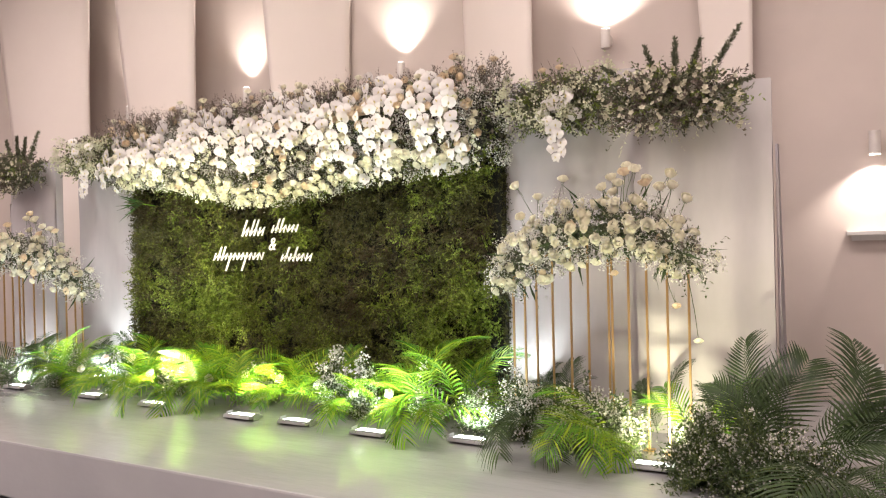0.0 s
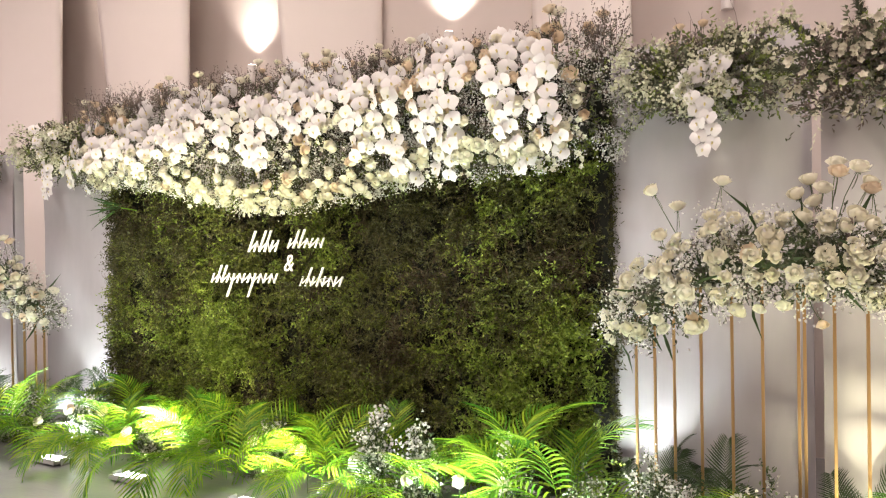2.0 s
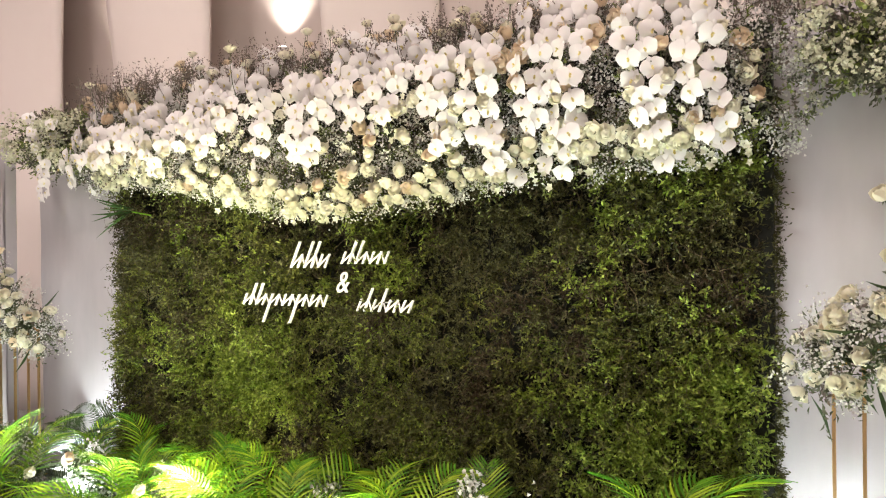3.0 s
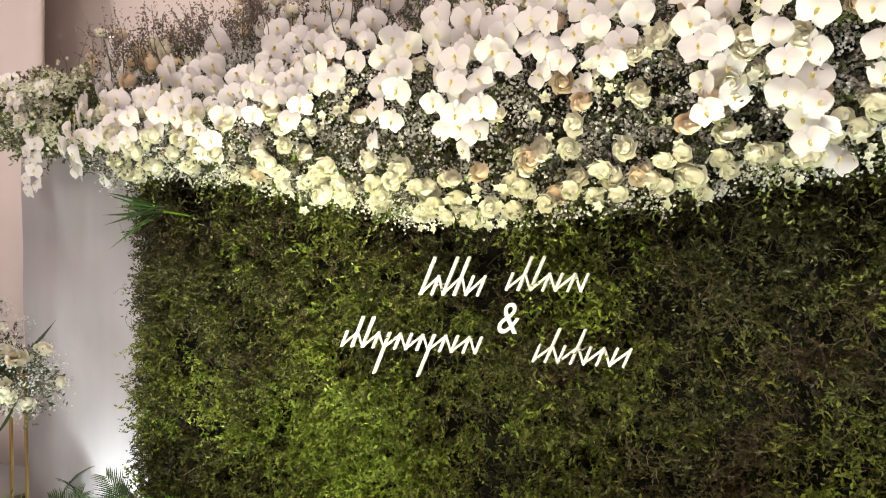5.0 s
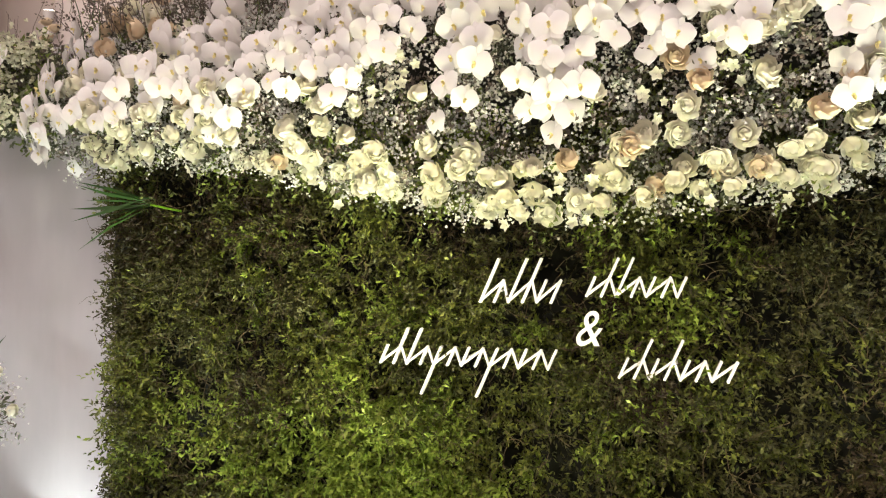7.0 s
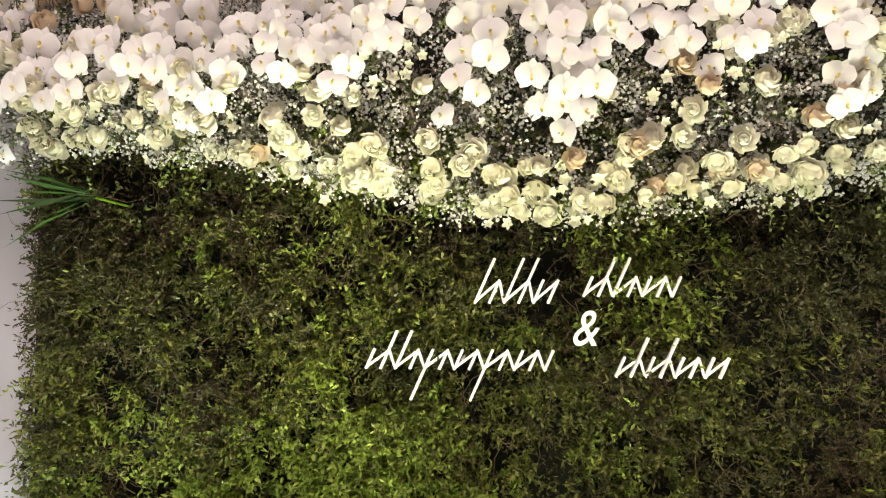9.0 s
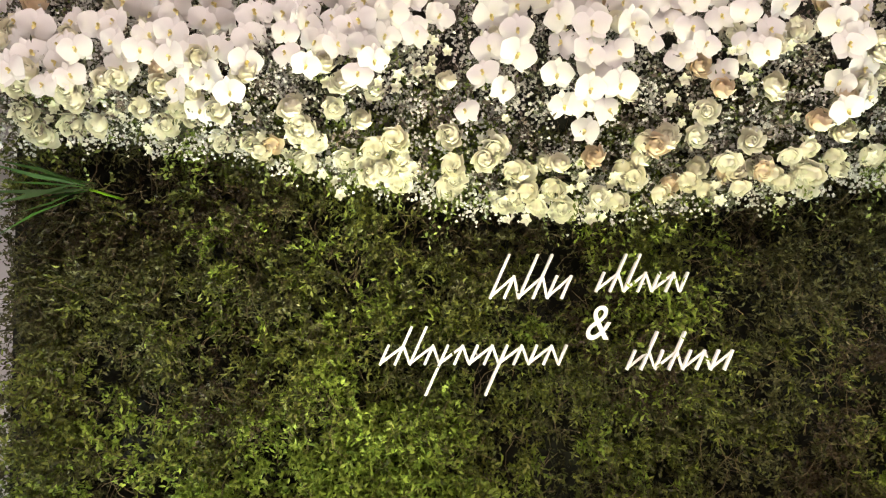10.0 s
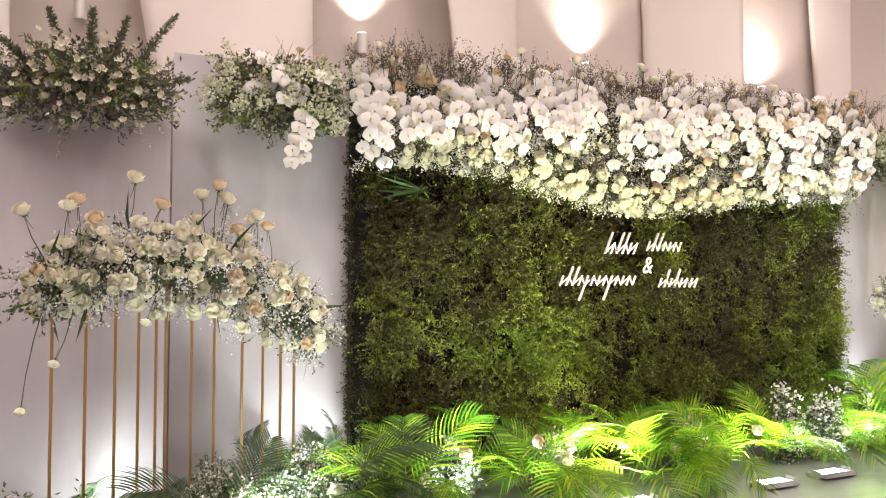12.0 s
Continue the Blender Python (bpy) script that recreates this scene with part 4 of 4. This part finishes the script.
def rose_stand(poles, inner, outer, seed, sag):
    """A row of slim gold poles, low beside the green wall and higher outwards, with roses along the top."""
    rg = np.random.RandomState(seed)
    mid = (inner + outer) / 2
    t = thing("flower_stand", (mid, 3.9, 0), "tall stand of slim gold metal poles", "flower stand", "gold flower stands")
    def yy(x):
        return 4.08 - 0.36 * (x - inner) / (outer - inner) - 3.9
    def top(x):
        s = (x - inner) / (outer - inner)
        return 0.92 - sag * (1 - s) + 0.32 * math.sin(math.pi * (0.05 + 0.8 * s))
    for x in poles:
        part("pole", a_box(x - mid - 0.0062, x - mid + 0.0062, yy(x) - 0.0062, yy(x) + 0.0062, 0.008, top(x), 0.0015), M_GOLD, t)
        part("foot", a_box(x - mid - 0.03, x - mid + 0.03, yy(x) - 0.03, yy(x) + 0.03, 0.001, 0.0075, 0.001), M_GOLD, t)
    for a, b in zip(sorted(poles)[:-1], sorted(poles)[1:]):
        part("tie_bar", rod(bmesh.new(), (a - mid, yy(a), top(a) - 0.01), (b - mid, yy(b), top(b) - 0.02), 0.005, n=6), M_GOLD, t)
    # the arrangement itself
    f = thing("rose_arrangement", (mid, 3.85, 1.0), "long arrangement of cream roses and small white blossom on gold poles", "flower arrangement", "rose arrangements")
    way = 1 if outer > inner else -1
    def spine(s):
        x = inner + (outer - inner) * s
        rise = -0.06 - sag * (1 - s) + 0.33 * math.sin(math.pi * (0.05 + 0.8 * s))
        return np.array([x - mid, 4.02 - 0.34 * s - 3.85, rise])
    def rad(s):
        return 0.09 + 0.12 * math.sin(math.pi * min(1, 0.1 + 0.85 * s))
    S = rg.uniform(-0.02, 1.02, 900)
    dirs = unit(rg.normal(size=(900, 3)) * np.array([1, 1, 0.95]) + np.array([0, -0.25, 0.05]))
    C = np.array([spine(s) for s in S])
    RR = np.array([rad(s) for s in S])[:, None]
    part("foam_base", joined_boxes([spine(s) for s in np.linspace(0.1, 0.9, 9)]), M_LEAF, f, "dark green foam base")
    for name, a, b, mtl in (("leaf_filling", 0, 420, M_SAGE), ("dark_filling", 420, 560, M_LEAF), ("twig_filling", 560, 640, M_TWIG)):
        v, ff = sprigs(C[a:b] + dirs[a:b] * RR[a:b] * 0.3, dirs[a:b], 0.11, 12, 0.026, 0.010, 0.5, 0.1, rg)
        tagged(part(name, np_mesh(name, v, ff, mtl), None, f), kind="stuff")
    k = rg.randint(900, size=260)
    p = (C[k] + dirs[k] * RR[k] * rg.uniform(0.7, 1.3, (260, 1)))[:, None] + rg.normal(0, 0.024, (260, 22, 3))
    tagged(part("white_blossom", np_mesh("white_blossom", *tufts(p.reshape(-1, 3), 0.009, rg), M_GYP), None, f), kind="stuff")
    for i in range(140):
        s = (i + rg.rand()) / 140
        d = unit(rg.normal(size=3) * np.array([0.8, 0.6, 0.75]) + np.array([0, -0.65, 0.12]))
        p = spine(s) + d * rad(s) * rg.uniform(0.9, 1.2)
        add_rose(f, p, d + np.array([0, -0.25, 0.1]), rg.uniform(0.62, 0.94), 0.06)
    # standing stems with single heads, and a few trailing ones
    heads = []
    for i in range(17):
        s = rg.uniform(0.12, 0.95)
        a = spine(s)
        heads.append((a, a + np.array([rg.normal(0, 0.09), rg.normal(-0.03, 0.06), rad(s) + rg.uniform(0.04, 0.2)]), 1))
    for s, dn in ((0.88, 0.28), (0.97, 0.40), (0.6, 0.2)):
        a = spine(s) + np.array([0, -0.1, -0.05])
        heads.append((a, a + np.array([way * 0.07, -0.03, -dn]), -1))
    A, B = np.array([h[0] for h in heads]), np.array([h[1] for h in heads])
    tagged(part("stem_filling", np_mesh("stem_filling", *stalks(A, B, 0.003, 0.06, rg), M_LEAF), None, f), kind="stuff")
    for a, b, sg in heads:
        add_rose(f, b, unit(b - a) + np.array([0, -0.35, 0]), 0.8 if sg > 0 else 0.55, 0.3)
    for i in range(46):
        k = rg.randint(900)
        d = dirs[k] + np.array([rg.choice((-0.5, 0.5)), 0, 0])
        v, ff = blades((C[k] + dirs[k] * RR[k] * 0.6)[None], d[None], rg.uniform(0.14, 0.26), 0.016, 0.15, rg)
        part("long_leaf", np_mesh("long_leaf", v, ff, M_PALM_DARK_UNLIT), None, f)


def joined_boxes(points):
    bm = bmesh.new()
    for p in points:
        box(bm, p[0] - 0.05, p[0] + 0.05, p[1] - 0.03, p[1] + 0.04, p[2] - 0.04, p[2] + 0.03, 0.015)
    return bm


rose_stand(RIGHT_POLES, -1.97, -0.72, 41, 0.03)
rose_stand(LEFT_POLES, -6.2, -7.36, 42, 0.12)


# ---- lights and planting along the foot ----
def flood(x, y):
    t = thing("flood_lamp", (x, y, 0), "flat grey floodlight lying on the stage, lit white", "floodlight", "stage floodlights")
    lean = pose(0, 0, 0.008, -5, 0, 0)
    for name, dims, mtl, label in (("housing", (-0.12, 0.12, -0.07, 0.07, 0.0, 0.02, 0.005), M_FLOODBODY, ""), ("glass", (-0.1, 0.1, -0.052, 0.055, 0.0205, 0.023, 0.001), M_FLOODGLASS, "glowing glass front"),
                                   ("bezel", (-0.115, 0.115, -0.068, -0.056, 0.0205, 0.027, 0.001), M_FLOODBODY, "")):
        part(name, a_box(*dims), mtl, t, label).matrix_local = lean
    for sx in (-0.126, 0.126):
        part("bracket", a_box(sx - 0.004, sx + 0.004, -0.03, 0.03, 0.001, 0.045, 0.001), M_FLOODBODY, t)


for fx, fy, *rest in FLOODS:
    flood(fx, fy)


def blossom_bush(x, y, w, d, h, seed, blooms=2600, size=0.009, label="", group=""):
    """Airy bush of fine stems and tiny white flowers."""
    rg = np.random.RandomState(seed)
    t = thing("blossom_bush", (x, y, 0), label or "airy bush of tiny white filler blossom on the stage", "flower bush", group or "white blossom bushes")
    n = max(60, blooms // 17)
    dirs = rg.normal(size=(n, 3))
    dirs[:, 2] = np.abs(dirs[:, 2]) + 0.15
    dirs = unit(dirs)
    lobes = 0.85 + 0.3 * np.sin(dirs[:, :1] * 5 + seed) * np.cos(dirs[:, 1:2] * 4 + dirs[:, 2:] * 3 + seed)
    tips = dirs * np.array([w, d, h]) * lobes * rg.uniform(0.35, 1.08, (n, 1)) ** 0.6
    roots = rg.normal(0, 0.05, (n, 3)) * np.array([w * 2, d * 2, 0]) + np.array([0, 0, 0.004])
    tagged(part("stem_filling", np_mesh("stem_filling", *stalks(roots, tips, 0.002, 0.05, rg), M_LEAF), None, t), kind="stuff")
    r3, t3 = np.repeat(roots, 3, 0), np.repeat(tips, 3, 0)
    v, f = sprigs(r3 + (t3 - r3) * rg.uniform(0.25, 0.92, (3 * n, 1)), t3 - r3 + rg.normal(0, 0.05, (3 * n, 3)), 0.12, 12, 0.026, 0.009, 0.8, 0.1, rg)
    tagged(part("foliage", np_mesh("foliage", v, f, M_LEAF), None, t), kind="stuff")
    bloom = tips if size > 0.01 else tips[::2]
    p = (bloom[:, None] + rg.normal(0, 0.022, (len(bloom), 16, 3))).reshape(-1, 3)
    p[:, 2] = np.maximum(p[:, 2], 0.012)
    a = np.repeat(tips, 5, 0)
    b = a + rg.normal(0, 0.03, a.shape)
    b[:, 2] = np.maximum(b[:, 2], 0.01)
    tagged(part("twig_growth", np_mesh("twig_growth", *stalks(a * 0.93, b, 0.0009, 0.03, rg, 1), M_LIME), None, t), kind="stuff")
    tagged(part("blossom", np_mesh("blossom", *tufts(p, size, rg), M_GYP), None, t), kind="stuff")
    return t


for i, (bx, by, bw, bd, bh, nb) in enumerate(((-1.72, 3.75, 0.26, 0.2, 0.42, 3000), (-1.32, 3.65, 0.2, 0.16, 0.4, 2200), (-0.62, 3.3, 0.22, 0.2, 0.38, 3000), (-0.32, 3.2, 0.3, 0.22, 0.4, 3800),
                                              (-6.2, 3.8, 0.26, 0.18, 0.38, 2600), (-6.65, 3.7, 0.28, 0.2, 0.32, 2800), (-7.3, 3.5, 0.28, 0.2, 0.36, 2600), (-2.08, 3.8, 0.12, 0.12, 0.28, 900))):
    blossom_bush(bx, by, bw, bd, bh, 60 + i, nb, 0.009 if i in (2, 3) else 0.0105)
for i, (bx, by) in enumerate(((-3.22, 3.83), (-2.93, 3.8), (-3.95, 3.9), (-4.9, 3.85), (-5.5, 3.85), (-2.45, 3.85))):
    blossom_bush(bx, by, 0.12, 0.1, 0.46 if i < 2 else 0.34, 80 + i, 1300 if i < 2 else 700, 0.014, "upright spray of white blossom among the palm leaves", "white blossom sprays")

rp = np.random.RandomState(9)
# clumps stand between the floodlights, with fronds reaching over them
for i, (px, py, n, sz) in enumerate(((-6.7, 3.7, 7, 0.9), (-6.15, 3.75, 7, 0.95), (-5.85, 3.68, 8, 0.95), (-5.15, 3.7, 9, 1.0), (-4.93, 3.85, 7, 0.9), (-4.38, 3.68, 9, 1.0), (-4.12, 3.8, 8, 0.95), (-3.98, 3.65, 6, 0.85),
                                     (-3.5, 3.78, 8, 0.95), (-3.05, 3.7, 8, 0.95), (-2.9, 3.85, 7, 0.9), (-2.42, 3.72, 9, 1.0), (-2.22, 3.85, 8, 1.0), (-5.6, 3.88, 7, 0.9), (-4.66, 3.95, 6, 0.85), (-3.74, 3.95, 6, 0.85))):
    # clumps at the left end take the darker, unlit leaf colour
    palm_clump(px, py, n - 2, UNLIT_DARK_FRONDS if px < -6.0 else FRONDS, 100 + i, sz * rp.uniform(0.88, 1.1), -90, 320, (8, 55), "", "stage palm leaves")
for i, px in enumerate(np.linspace(-6.3, -2.3, 9)):
    palm_clump(px + rp.uniform(-0.1, 0.1), 4.0, 4, FRONDS, 130 + i, 0.72, 90, 150, (40, 68), "", "stage palm leaves")
for i, (px, py, hd, n, sz) in enumerate(((-6.2, 3.6, -90, 4, 0.65), (-5.8, 3.58, -90, 4, 0.65), (-5.05, 3.58, -90, 5, 0.72), (-4.25, 3.56, -90, 5, 0.72), (-4.02, 3.56, -80, 3, 0.6), (-3.5, 3.56, -95, 4, 0.62), (-2.98, 3.54, -90, 4, 0.65),
                                         (-2.33, 3.5, -85, 5, 0.8), (-1.55, 3.45, -100, 5, 0.8), (-1.25, 3.42, -80, 4, 0.75), (-6.9, 3.6, -90, 4, 0.7))):
    palm_clump(px, py, n, UNLIT_DARK_FRONDS if i == 8 or px < -5.75 else FRONDS, 150 + i, sz, hd, 150, (-22, 2), "green palm leaves drooping over the stage floor", "low palm leaves", 0.14)
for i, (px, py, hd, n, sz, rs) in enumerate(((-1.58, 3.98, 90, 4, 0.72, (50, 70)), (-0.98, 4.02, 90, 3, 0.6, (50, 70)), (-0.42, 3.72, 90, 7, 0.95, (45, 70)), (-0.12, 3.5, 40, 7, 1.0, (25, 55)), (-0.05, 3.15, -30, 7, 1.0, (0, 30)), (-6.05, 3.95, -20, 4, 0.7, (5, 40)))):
    palm_clump(px, py, n, UNLIT_DARK_FRONDS, 170 + i, sz, hd, 120 if i < 3 else 150, rs, "dark green palm leaves at the corner of the stage planting", "corner palm leaves")
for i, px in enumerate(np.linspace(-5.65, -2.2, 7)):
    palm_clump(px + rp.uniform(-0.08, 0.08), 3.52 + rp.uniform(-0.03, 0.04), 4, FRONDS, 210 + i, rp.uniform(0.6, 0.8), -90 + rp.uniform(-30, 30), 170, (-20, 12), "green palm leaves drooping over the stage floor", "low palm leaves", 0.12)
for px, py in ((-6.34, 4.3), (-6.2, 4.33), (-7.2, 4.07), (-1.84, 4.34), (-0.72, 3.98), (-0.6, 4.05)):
    palm_clump(px, py, 3, UNLIT_DARK_FRONDS, int(-70 * px), 0.55, 90, 200, (48, 75), "small dark palm leaves standing against the grey panel", "panel palm leaves")
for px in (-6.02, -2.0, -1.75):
    palm_clump(px, 4.34, 3, UNLIT_DARK_FRONDS, int(-100 * px), 0.5, 90, 170, (58, 75), "small dark palm leaves standing against the grey panel", "panel palm leaves")
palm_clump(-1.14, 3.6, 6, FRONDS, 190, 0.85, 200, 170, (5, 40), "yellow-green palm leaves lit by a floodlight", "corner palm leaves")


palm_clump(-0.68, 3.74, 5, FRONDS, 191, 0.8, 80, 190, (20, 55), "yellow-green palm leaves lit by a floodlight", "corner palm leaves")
blossom_bush(-1.12, 3.68, 0.13, 0.1, 0.3, 95, 1500, 0.012)
blossom_bush(-0.66, 3.52, 0.12, 0.12, 0.3, 96, 1300, 0.012)


def loose_rose(x, y, z, seed):
    t = thing("cut_rose", (x, y, 0), "single cream rose standing among the palm leaves", "rose", "roses in the planting")
    rg = np.random.RandomState(seed)
    part("stem", np_mesh("stem", *stalks(np.array([[0, 0.05, 0.002]]), np.array([[0, 0, z - 0.01]]), 0.003, 0.05, rg), M_LEAF), None, t)
    add_rose(t, (0, 0, z), (rg.uniform(-0.4, 0.4), -1, 0.7), 0.85, 0.15)


for i in range(13):
    loose_rose(-6.1 + 0.31 * i + rp.uniform(-0.08, 0.08), 3.7 + rp.uniform(-0.08, 0.1), rp.uniform(0.18, 0.34), 200 + i)
